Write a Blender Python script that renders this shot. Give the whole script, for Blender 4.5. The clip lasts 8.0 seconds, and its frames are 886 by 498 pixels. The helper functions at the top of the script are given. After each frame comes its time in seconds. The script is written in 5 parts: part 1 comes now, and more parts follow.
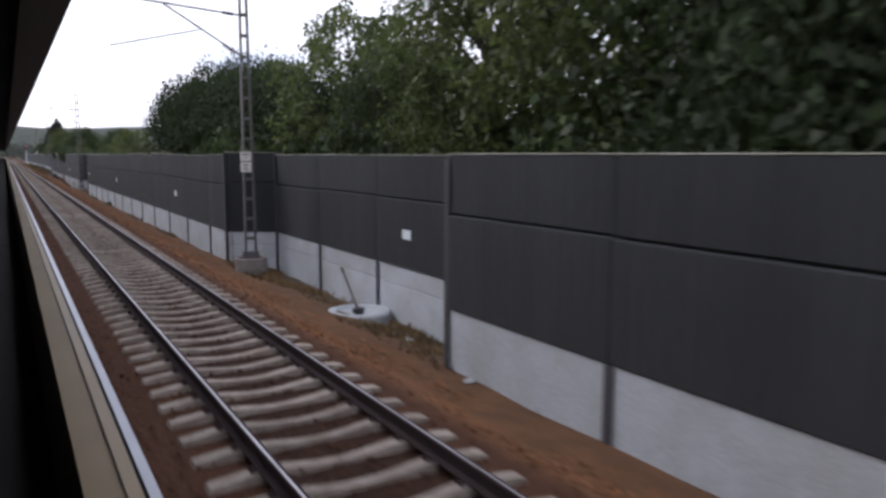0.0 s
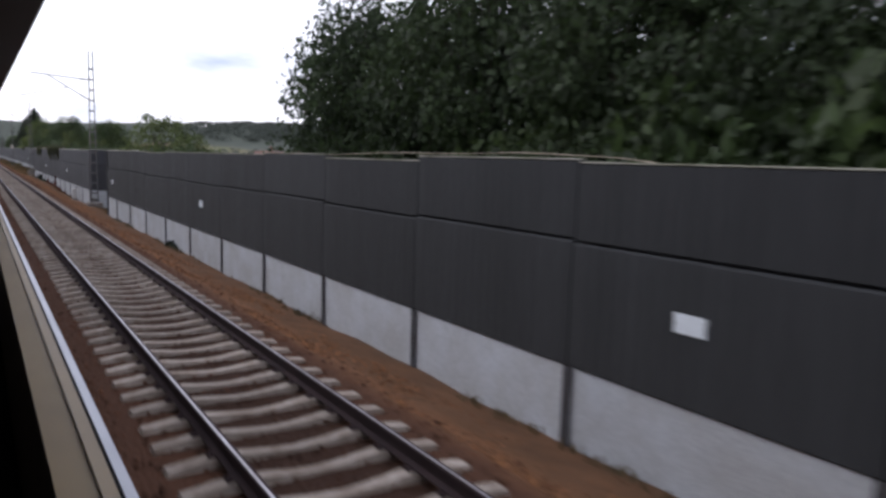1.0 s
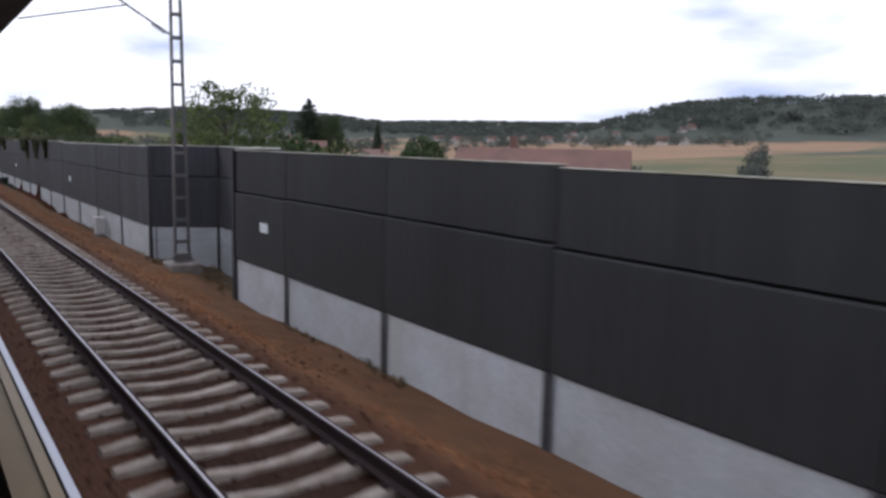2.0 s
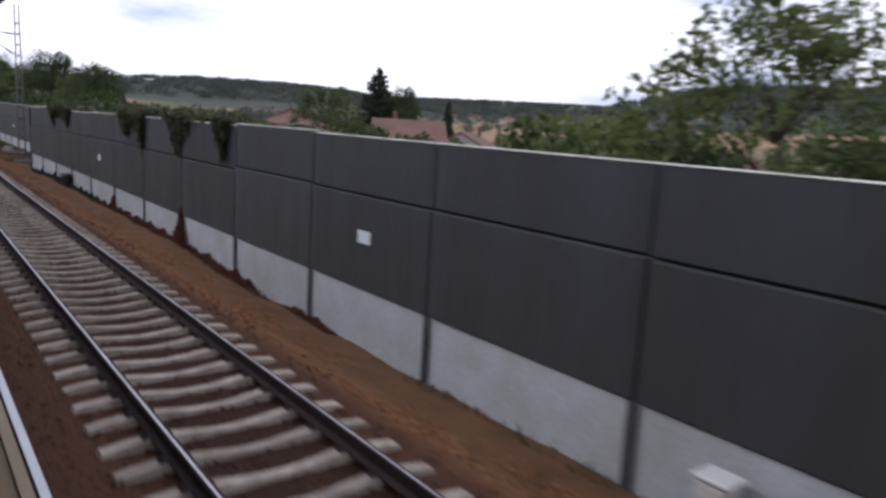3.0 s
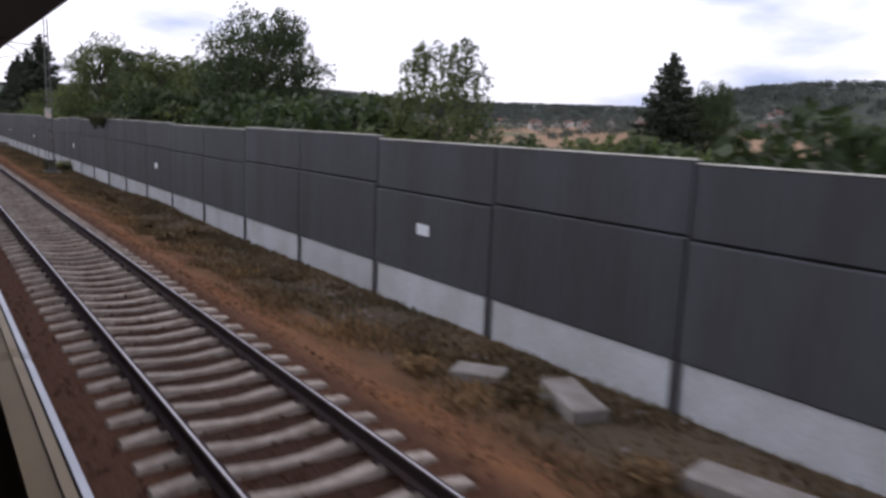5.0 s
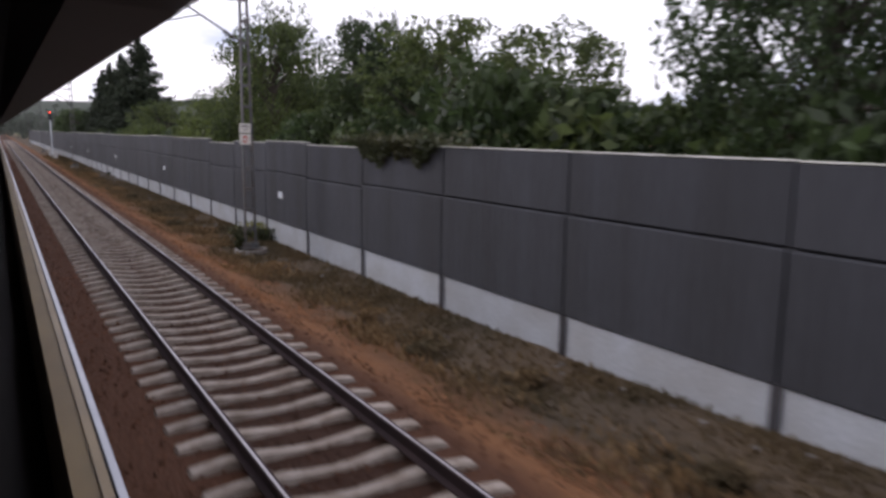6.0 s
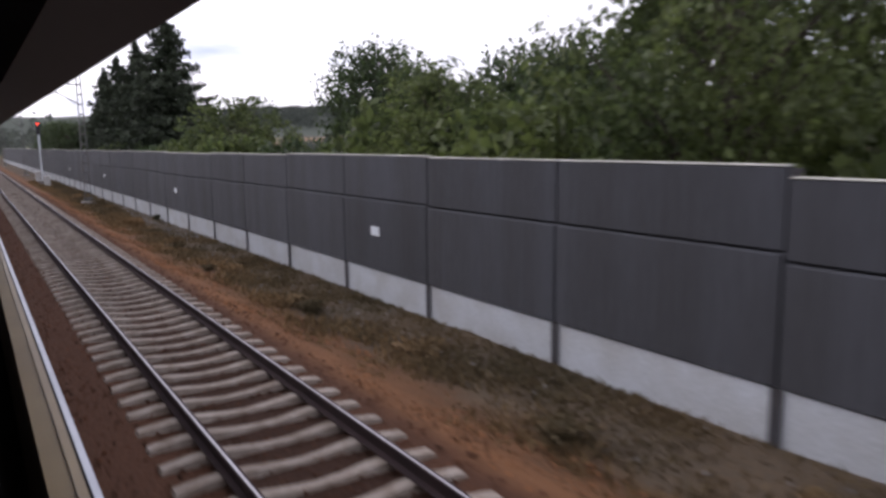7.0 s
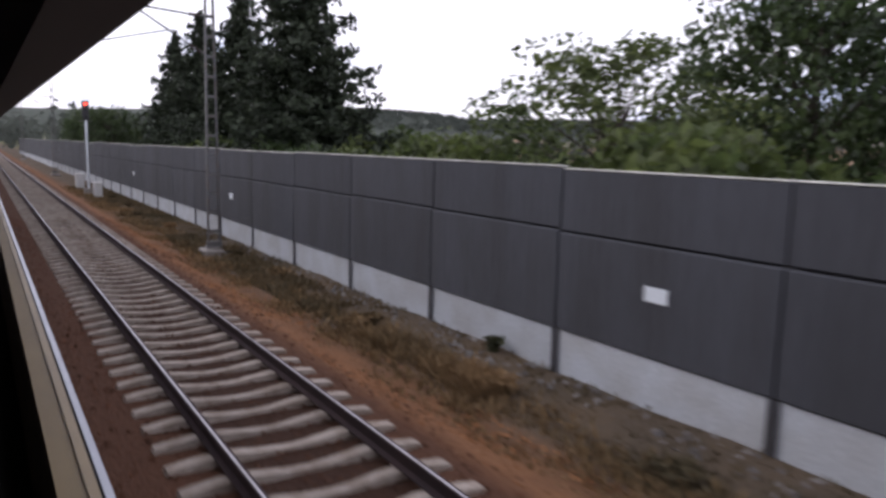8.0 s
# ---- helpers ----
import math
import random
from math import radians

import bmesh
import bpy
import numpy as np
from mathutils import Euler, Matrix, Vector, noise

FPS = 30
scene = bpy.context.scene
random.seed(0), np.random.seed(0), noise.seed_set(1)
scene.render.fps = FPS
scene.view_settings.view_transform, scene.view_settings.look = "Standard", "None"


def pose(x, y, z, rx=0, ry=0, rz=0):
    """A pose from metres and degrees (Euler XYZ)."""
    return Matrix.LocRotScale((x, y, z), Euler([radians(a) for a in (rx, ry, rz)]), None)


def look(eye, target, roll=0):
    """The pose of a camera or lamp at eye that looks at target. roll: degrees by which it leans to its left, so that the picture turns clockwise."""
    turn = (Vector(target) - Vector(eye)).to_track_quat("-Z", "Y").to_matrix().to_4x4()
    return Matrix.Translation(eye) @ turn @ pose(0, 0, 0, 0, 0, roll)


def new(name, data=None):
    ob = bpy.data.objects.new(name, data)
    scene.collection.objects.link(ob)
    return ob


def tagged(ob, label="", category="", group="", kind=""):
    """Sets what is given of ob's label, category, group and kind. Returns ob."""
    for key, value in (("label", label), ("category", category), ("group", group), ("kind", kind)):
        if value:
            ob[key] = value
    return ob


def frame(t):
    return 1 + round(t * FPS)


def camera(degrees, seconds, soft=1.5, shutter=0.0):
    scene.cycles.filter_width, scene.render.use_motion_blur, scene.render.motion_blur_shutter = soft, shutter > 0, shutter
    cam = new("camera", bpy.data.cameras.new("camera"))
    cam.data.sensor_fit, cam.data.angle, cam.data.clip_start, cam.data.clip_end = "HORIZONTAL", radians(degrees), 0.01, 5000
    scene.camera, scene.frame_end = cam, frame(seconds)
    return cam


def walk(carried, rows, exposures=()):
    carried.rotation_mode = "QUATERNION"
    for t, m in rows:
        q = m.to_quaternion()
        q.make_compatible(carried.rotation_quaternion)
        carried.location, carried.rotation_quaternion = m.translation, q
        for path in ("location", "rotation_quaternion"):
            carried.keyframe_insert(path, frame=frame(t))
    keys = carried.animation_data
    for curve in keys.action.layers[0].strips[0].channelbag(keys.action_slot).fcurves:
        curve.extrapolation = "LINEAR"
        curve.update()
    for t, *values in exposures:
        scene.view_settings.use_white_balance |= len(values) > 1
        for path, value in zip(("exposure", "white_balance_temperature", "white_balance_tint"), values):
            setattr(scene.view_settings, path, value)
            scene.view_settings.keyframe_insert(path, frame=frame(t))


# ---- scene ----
# ---------------------------------------------------------------- camera
# x: across the line, 0 at the near rail of the neighbouring track; y: along the line; z: 0 on the rail heads
cam = camera(62.6, 8.0, soft=3.0, shutter=0.13)
PATH = [
    (0.0, -1.886, 0.469, 2.721, 82.62, -0.06, -30.81),
    (0.2, -1.935, 6.340, 2.732, 82.56, -0.03, -31.25),
    (0.5, -1.911, 15.130, 2.708, 82.61, -0.85, -32.00),
    (1.0, -1.902, 29.465, 2.703, 83.04, -1.58, -32.60),
    (1.2, -1.900, 35.245, 2.817, 82.89, 0.06, -32.72),
    (2.3, -1.973, 66.392, 2.925, 81.60, -1.92, -36.99),
    (2.5, -1.945, 72.039, 2.949, 81.13, -2.06, -36.73),
    (3.0, -1.922, 86.223, 2.997, 80.35, -3.20, -36.70),
    (3.5, -1.907, 100.629, 2.989, 79.41, -2.11, -33.19),
    (4.0, -1.905, 114.977, 3.004, 80.41, -0.96, -34.39),
    (4.2, -1.899, 120.690, 3.013, 80.39, -2.30, -36.44),
    (5.3, -1.976, 152.003, 3.001, 80.75, -2.43, -33.92),
    (5.5, -1.932, 157.725, 3.023, 80.81, -2.46, -32.76),
    (6.0, -1.906, 171.995, 3.093, 80.96, -0.55, -31.18),
    (6.5, -1.929, 186.227, 3.114, 81.22, -0.17, -31.24),
    (7.0, -1.911, 200.266, 3.098, 81.52, 0.82, -33.05),
    (7.5, -1.945, 214.231, 3.081, 82.12, 0.16, -33.06),
    (8.0, -1.928, 228.202, 3.029, 81.96, -1.24, -32.36),
]
walk(cam, [(t, pose(*p)) for t, *p in PATH], [(0.0, 0.28, 5850, 16), (1.2, 0.20, 5850, 16), (2.3, 0.10, 5800, 15), (4.2, 0.08, 5900, 17), (5.3, 0.10, 5950, 19), (6.2, 0.18, 6080, 20), (7.0, 0.28, 6030, 20), (8.0, 0.22, 5980, 20)])

# ---------------------------------------------------------------- world and sun
SUN_ELEVATION, SUN_TURN = 33.0, -36.0     # degrees; turn: clockwise from +y seen from above
world = bpy.data.worlds.new("sky")
scene.world = world
world.use_nodes = True
wt = world.node_tree
wt.nodes.clear()
sky = wt.nodes.new("ShaderNodeTexSky")
sky.sky_type = "NISHITA"
sky.sun_disc = False
sky.sun_elevation = radians(SUN_ELEVATION)
sky.sun_rotation = radians(SUN_TURN)
sky.dust_density = 3.0
sky_gain = wt.nodes.new("ShaderNodeVectorMath")
sky_gain.operation = "SCALE"
sky_gain.inputs["Scale"].default_value = 0.11
wt.links.new(sky.outputs[0], sky_gain.inputs[0])
tc = wt.nodes.new("ShaderNodeTexCoord")
cm = wt.nodes.new("ShaderNodeMapping")
cm.inputs["Scale"].default_value = (2.2, 2.2, 7.5)
wt.links.new(tc.outputs["Generated"], cm.inputs[0])
cn = wt.nodes.new("ShaderNodeTexNoise")
cn.inputs["Scale"].default_value = 1.5
cn.inputs["Detail"].default_value = 5.0
cn.inputs["Roughness"].default_value = 0.5
wt.links.new(cm.outputs[0], cn.inputs[0])
cr = wt.nodes.new("ShaderNodeValToRGB")
cr.color_ramp.elements[0].position = 0.30
cr.color_ramp.elements[0].color = (0.55, 0.62, 0.80, 1)
cr.color_ramp.elements[1].position = 0.47
cr.color_ramp.elements[1].color = (1.25, 1.22, 1.22, 1)
wt.links.new(cn.outputs["Fac"], cr.inputs[0])
mixs = wt.nodes.new("ShaderNodeMix")
mixs.data_type = "RGBA"
mixs.inputs["Factor"].default_value = 0.86
wt.links.new(sky_gain.outputs[0], mixs.inputs["A"])
wt.links.new(cr.outputs[0], mixs.inputs["B"])
bg = wt.nodes.new("ShaderNodeBackground")
bg.inputs["Strength"].default_value = 1.0
wo = wt.nodes.new("ShaderNodeOutputWorld")
wt.links.new(mixs.outputs["Result"], bg.inputs["Color"])
wt.links.new(bg.outputs[0], wo.inputs[0])

sun = new("sun", bpy.data.lights.new("sun", "SUN"))
sun.data.energy = 0.8
sun.data.angle = radians(14)
sun.data.color = (1.0, 0.95, 0.88)
e_, a_ = radians(SUN_ELEVATION), radians(SUN_TURN)
sun_way = Vector((math.sin(a_) * math.cos(e_), math.cos(a_) * math.cos(e_), math.sin(e_)))
sun.matrix_world = look(sun_way * 50, (0, 0, 0))


# ---------------------------------------------------------------- materials
def mat(name, base, rough=0.8, metal=0.0, alt=None, scale=6.0, fine=60.0, amount=0.5, bump=0.0, bump_scale=40.0,
        per_object=0.0, stretch=(1, 1, 1), spec=0.4, island=0.0, trans=0.0):
    """A surface with a base colour, a second colour in large patches and a fine grain."""
    m = bpy.data.materials.new(name)
    m.use_nodes = True
    t = m.node_tree
    b = t.nodes["Principled BSDF"]
    b.inputs["Roughness"].default_value = rough
    b.inputs["Metallic"].default_value = metal
    b.inputs["Specular IOR Level"].default_value = spec
    geo = t.nodes.new("ShaderNodeNewGeometry")
    mp = t.nodes.new("ShaderNodeMapping")
    mp.inputs["Scale"].default_value = stretch
    t.links.new(geo.outputs["Position"], mp.inputs[0])
    n1 = t.nodes.new("ShaderNodeTexNoise")
    n1.inputs["Scale"].default_value = scale
    n1.inputs["Detail"].default_value = 4
    n2 = t.nodes.new("ShaderNodeTexNoise")
    n2.inputs["Scale"].default_value = fine
    n2.inputs["Detail"].default_value = 2
    for n in (n1, n2):
        t.links.new(mp.outputs[0], n.inputs[0])
    r1 = t.nodes.new("ShaderNodeMapRange")
    r1.inputs["From Min"].default_value, r1.inputs["From Max"].default_value = 0.35, 0.65
    t.links.new(n1.outputs["Fac"], r1.inputs[0])
    mx = t.nodes.new("ShaderNodeMix")
    mx.data_type = "RGBA"
    alt = alt or tuple(c * 0.6 for c in base)
    mx.inputs["A"].default_value = (*base, 1)
    mx.inputs["B"].default_value = (*alt, 1)
    fac = t.nodes.new("ShaderNodeMath")
    fac.operation = "MULTIPLY"
    fac.inputs[1].default_value = amount
    t.links.new(r1.outputs[0], fac.inputs[0])
    t.links.new(fac.outputs[0], mx.inputs["Factor"])
    hsv = t.nodes.new("ShaderNodeHueSaturation")
    t.links.new(mx.outputs["Result"], hsv.inputs["Color"])
    v = t.nodes.new("ShaderNodeMapRange")
    v.inputs["To Min"].default_value, v.inputs["To Max"].default_value = 0.78, 1.22
    t.links.new(n2.outputs["Fac"], v.inputs[0])
    last = v.outputs[0]
    for gain, source in ((per_object, "o"), (island, "i")):
        if gain:
            src = t.nodes.new("ShaderNodeObjectInfo").outputs["Random"] if source == "o" else geo.outputs["Random Per Island"]
            r = t.nodes.new("ShaderNodeMapRange")
            r.inputs["To Min"].default_value, r.inputs["To Max"].default_value = 1 - gain, 1 + gain
            t.links.new(src, r.inputs[0])
            mu = t.nodes.new("ShaderNodeMath")
            mu.operation = "MULTIPLY"
            t.links.new(last, mu.inputs[0])
            t.links.new(r.outputs[0], mu.inputs[1])
            last = mu.outputs[0]
    t.links.new(last, hsv.inputs["Value"])
    t.links.new(hsv.outputs[0], b.inputs["Base Color"])
    if trans:
        b.inputs["Subsurface Weight"].default_value = 0.0
        tl = t.nodes.new("ShaderNodeBsdfTranslucent")
        t.links.new(hsv.outputs[0], tl.inputs["Color"])
        ms = t.nodes.new("ShaderNodeMixShader")
        ms.inputs[0].default_value = trans
        t.links.new(b.outputs[0], ms.inputs[1])
        t.links.new(tl.outputs[0], ms.inputs[2])
        t.links.new(ms.outputs[0], t.nodes["Material Output"].inputs["Surface"])
    if bump:
        nb = t.nodes.new("ShaderNodeTexNoise")
        nb.inputs["Scale"].default_value = bump_scale
        nb.inputs["Detail"].default_value = 3
        t.links.new(mp.outputs[0], nb.inputs[0])
        bp = t.nodes.new("ShaderNodeBump")
        bp.inputs["Strength"].default_value = bump
        bp.inputs["Distance"].default_value = 0.03
        t.links.new(nb.outputs["Fac"], bp.inputs["Height"])
        t.links.new(bp.outputs[0], b.inputs["Normal"])
    return m


M_PANEL = mat("barrier_panel", (0.052, 0.055, 0.064), 0.88, alt=(0.039, 0.040, 0.044), scale=1.1, fine=14, amount=0.9, bump=0.45, bump_scale=30, per_object=0.12, stretch=(1, 1, 0.16))
# The panel colour at about four fifths, for the runs from y 75 to 135.
M_PANEL_GREY = mat("darker_barrier_panel", (0.043, 0.045, 0.052), 0.88, alt=(0.032, 0.033, 0.036), scale=1.1, fine=14, amount=0.9, bump=0.45, bump_scale=30, per_object=0.12, stretch=(1, 1, 0.16))
# The panel colour at about half, for the runs up to y 75.
M_PANEL_DARK = mat("darkest_barrier_panel", (0.0258, 0.0272, 0.0290), 0.9, alt=(0.0185, 0.0195, 0.0205), scale=1.1, fine=14, amount=0.9, bump=0.45, bump_scale=30, per_object=0.14, stretch=(1, 1, 0.16))
M_PLINTH = mat("concrete_plinth", (0.435, 0.465, 0.495), 0.9, alt=(0.335, 0.335, 0.325), scale=1.2, fine=18, amount=0.65, bump=0.25, bump_scale=25, per_object=0.08)
M_CAP = mat("panel_cap", (0.62, 0.61, 0.56), 0.8, alt=(0.34, 0.34, 0.28), scale=1.5, fine=30, amount=0.8)
# Duller cap for the runs up to y 75.
M_CAP_DULL = mat("dull_cap", (0.34, 0.33, 0.28), 0.9, alt=(0.14, 0.14, 0.09), scale=1.2, fine=30, amount=0.9)
M_POST = mat("painted_steel_post", (0.056, 0.056, 0.062), 0.85, spec=0.2, alt=(0.050, 0.044, 0.042), scale=3, fine=40, amount=0.5, per_object=0.15)
M_MAST = mat("mast_steel", (0.10, 0.105, 0.11), 0.6, alt=(0.12, 0.085, 0.06), scale=4, fine=40, amount=0.5, metal=0.2)
M_FOOT = mat("footing_concrete", (0.25, 0.235, 0.22), 0.95, alt=(0.15, 0.125, 0.105), scale=3, fine=30, amount=0.7, bump=0.5)
M_RUBBLE = mat("rubble", (0.150, 0.138, 0.130), 0.95, alt=(0.085, 0.075, 0.068), scale=2, fine=20, amount=0.8, island=0.4)
M_SLEEPER = mat("sleeper_concrete", (0.375, 0.327, 0.284), 0.95, alt=(0.20, 0.155, 0.12), scale=4.5, fine=35, amount=0.75, bump=0.5, per_object=0.16, island=0.1, spec=0.12)
M_RAIL = mat("rail_rust", (0.046, 0.030, 0.030), 0.9, alt=(0.030, 0.022, 0.024), scale=2, fine=40, amount=0.6, spec=0.2)
M_RAILTOP = mat("rail_head", (0.46, 0.44, 0.46), 0.38, metal=1.0, alt=(0.20, 0.18, 0.17), scale=1.2, fine=20, amount=0.5)
M_BALLAST = mat("ballast", (0.125, 0.068, 0.046), 0.95, alt=(0.075, 0.046, 0.034), scale=0.7, fine=16, amount=0.8, bump=1.0, bump_scale=22)
M_STONE = mat("ballast_stone", (0.190, 0.088, 0.038), 0.95, alt=(0.120, 0.062, 0.036), scale=0.6, fine=20, amount=0.8, island=0.5, spec=0.12)
M_GRASS = mat("dry_grass", (0.225, 0.140, 0.066), 0.9, alt=(0.105, 0.080, 0.042), scale=0.3, fine=8, amount=0.9, island=0.4, trans=0.25)
M_WEED = mat("weeds", (0.128, 0.090, 0.046), 0.9, alt=(0.078, 0.064, 0.034), scale=0.5, fine=8, amount=0.9, island=0.25, trans=0.25)
M_SIGN = mat("white_sign", (0.68, 0.73, 0.77), 0.5, alt=(0.54, 0.58, 0.60), scale=6, fine=60, amount=0.4)
M_BOARD = mat("aged_board", (0.60, 0.57, 0.51), 0.6, alt=(0.42, 0.39, 0.34), scale=7, fine=40, amount=0.6)
M_GREYPRINT = mat("faded_print", (0.16, 0.15, 0.15), 0.7)
M_INK = mat("sign_print", (0.035, 0.035, 0.04), 0.6)
M_RED = mat("red_print", (0.45, 0.06, 0.05), 0.6)
M_BARK = mat("bark", (0.075, 0.060, 0.047), 0.95, alt=(0.045, 0.038, 0.032), scale=3, fine=30, amount=0.7, bump=0.8, bump_scale=20, stretch=(1, 1, 0.3))
M_LEAF = mat("leaves", (0.056, 0.080, 0.026), 0.55, alt=(0.029, 0.048, 0.017), scale=0.35, fine=3, amount=0.9, island=0.45, per_object=0.12, trans=0.40)
# Darker copy of the leaf green: the grove's backlit shade is coloured in.
M_LEAF_SHADED = mat("leaves_shaded", (0.037, 0.057, 0.018), 0.7, alt=(0.019, 0.030, 0.011), scale=0.35, fine=3, amount=0.9, island=0.4, per_object=0.1, trans=0.3)
M_LEAF2 = mat("leaves_light", (0.102, 0.126, 0.038), 0.55, alt=(0.054, 0.078, 0.027), scale=0.35, fine=3, amount=0.9, island=0.45, per_object=0.12, trans=0.48)
# Greyed, lightened green: the haze of distance is put into the leaf colour.
M_HAZEWOOD = mat("hazed_woods", (0.100, 0.112, 0.096), 0.9, alt=(0.084, 0.096, 0.084), scale=0.02, fine=0.2, amount=0.9, island=0.12, trans=0.5, spec=0.1)
M_NEEDLE = mat("needles", (0.038, 0.049, 0.027), 0.8, alt=(0.023, 0.032, 0.018), scale=0.6, fine=4, amount=0.9, island=0.4, trans=0.15)
M_IVY = mat("ivy_leaves", (0.044, 0.054, 0.020), 0.6, alt=(0.060, 0.054, 0.024), scale=0.9, fine=4, amount=0.8, island=0.45, trans=0.25)
M_CREEPER = mat("dark_creeper_leaves", (0.034, 0.050, 0.032), 0.8, alt=(0.024, 0.034, 0.024), scale=1.5, fine=6, amount=0.8, island=0.4, trans=0.2)
M_REDVINE = mat("rusty_vine_leaves", (0.135, 0.042, 0.026), 0.8, alt=(0.075, 0.030, 0.019), scale=1.5, fine=6, amount=0.8, island=0.45, trans=0.2)
M_WHITEBOX = mat("box_paint", (0.55, 0.55, 0.54), 0.6, alt=(0.40, 0.39, 0.37), scale=3, fine=20, amount=0.5)
M_ROOF = mat("red_roof_tiles", (0.175, 0.094, 0.074), 0.85, alt=(0.105, 0.066, 0.056), scale=0.6, fine=6, amount=0.7)
M_PLASTER = mat("house_plaster", (0.46, 0.43, 0.40), 0.9, alt=(0.36, 0.34, 0.31), scale=0.5, fine=5, amount=0.5, per_object=0.15)
M_GLASS = mat("window_glass", (0.03, 0.035, 0.04), 0.1, spec=0.7)
M_ALU = mat("aluminium_trim", (0.42, 0.43, 0.47), 0.45, metal=1.0, alt=(0.30, 0.31, 0.35), scale=4, fine=30, amount=0.5)
M_RUBBER = mat("black_rubber", (0.012, 0.011, 0.012), 0.8)
M_TRAIN = mat("carriage_paint", (0.022, 0.017, 0.014), 0.5, alt=(0.014, 0.011, 0.010), scale=2, fine=20, amount=0.5)
M_OCHRE = mat("ochre_lining", (0.21, 0.150, 0.070), 0.5, alt=(0.14, 0.095, 0.045), scale=2, fine=20, amount=0.6)
M_ROOFTRAIN = mat("carriage_roof", (0.25, 0.25, 0.26), 0.6)


# ---------------------------------------------------------------- mesh helpers
def mesh_of(bm, name, material):
    me = bpy.data.meshes.new(name)
    bm.to_mesh(me)
    bm.free()
    if material:
        me.materials.append(material)
    return me


def part(name, data, material, parent, label="", m=None):
    """Links a bmesh or a mesh as one object under its thing."""
    me = data if isinstance(data, bpy.types.Mesh) else mesh_of(data, name, material)
    ob = new(name, me)
    ob.parent = parent
    if m is not None:
        ob.matrix_basis = m
    if label:
        tagged(ob, label)
    return ob


def empty(name, label, category, group="", kind="", m=None):
    ob = new(name)
    ob.empty_display_size = 0.2
    if m is not None:
        ob.matrix_basis = m
    return tagged(ob, label, category, group, kind)


def add_box(bm, c, s, bevel=0.0, rot=None):
    m = Matrix.Translation(c) @ (rot or Matrix.Identity(4)) @ Matrix.Diagonal((*s, 1))
    r = bmesh.ops.create_cube(bm, size=1, matrix=m)
    if bevel:
        es = list({e for v in r["verts"] for e in v.link_edges})
        bmesh.ops.bevel(bm, geom=es, offset=bevel, segments=1, affect="EDGES")
    return bm


def box(c, s, bevel=0.0, rot=None):
    return add_box(bmesh.new(), c, s, bevel, rot)


def add_rod(bm, a, b, r1, r2=None, n=8):
    a, b = Vector(a), Vector(b)
    d = b - a
    q = d.to_track_quat("Z", "Y").to_matrix().to_4x4()
    bmesh.ops.create_cone(bm, cap_ends=True, segments=n, radius1=r1, radius2=r1 if r2 is None else r2, depth=d.length,
                          matrix=Matrix.Translation((a + b) / 2) @ q)
    return bm


def raw(name, verts, faces, material):
    me = bpy.data.meshes.new(name)
    me.from_pydata([tuple(v) for v in verts], [], [tuple(f) for f in faces])
    if material:
        me.materials.append(material)
    return me


def quads_mesh(name, V, material):
    """V: (n, 4, 3) corners of n quads."""
    n = len(V)
    me = bpy.data.meshes.new(name)
    me.vertices.add(n * 4)
    me.vertices.foreach_set("co", np.ascontiguousarray(V, dtype=np.float32).ravel())
    me.loops.add(n * 4)
    me.loops.foreach_set("vertex_index", np.arange(n * 4, dtype=np.int32))
    me.polygons.add(n)
    me.polygons.foreach_set("loop_start", np.arange(0, n * 4, 4, dtype=np.int32))
    me.update(calc_edges=True)
    if material:
        me.materials.append(material)
    return me


def extrude_profile(points, y0, y1, closed=True):
    """A bar with the cross-section points (x, z), from y0 to y1."""
    bm = bmesh.new()
    a = [bm.verts.new((x, y0, z)) for x, z in points]
    b = [bm.verts.new((x, y1, z)) for x, z in points]
    n = len(points)
    for i in range(n if closed else n - 1):
        j = (i + 1) % n
        bm.faces.new((a[i], a[j], b[j], b[i]))
    if closed:
        bm.faces.new(a[::-1])
        bm.faces.new(b)
    bmesh.ops.recalc_face_normals(bm, faces=bm.faces)
    return bm


def smooth_step(a, b, x):
    t = np.clip((x - a) / (b - a), 0, 1)
    return t * t * (3 - 2 * t)


# ---------------------------------------------------------------- ground
X_FRONT, X_BACK = 4.57, 6.08


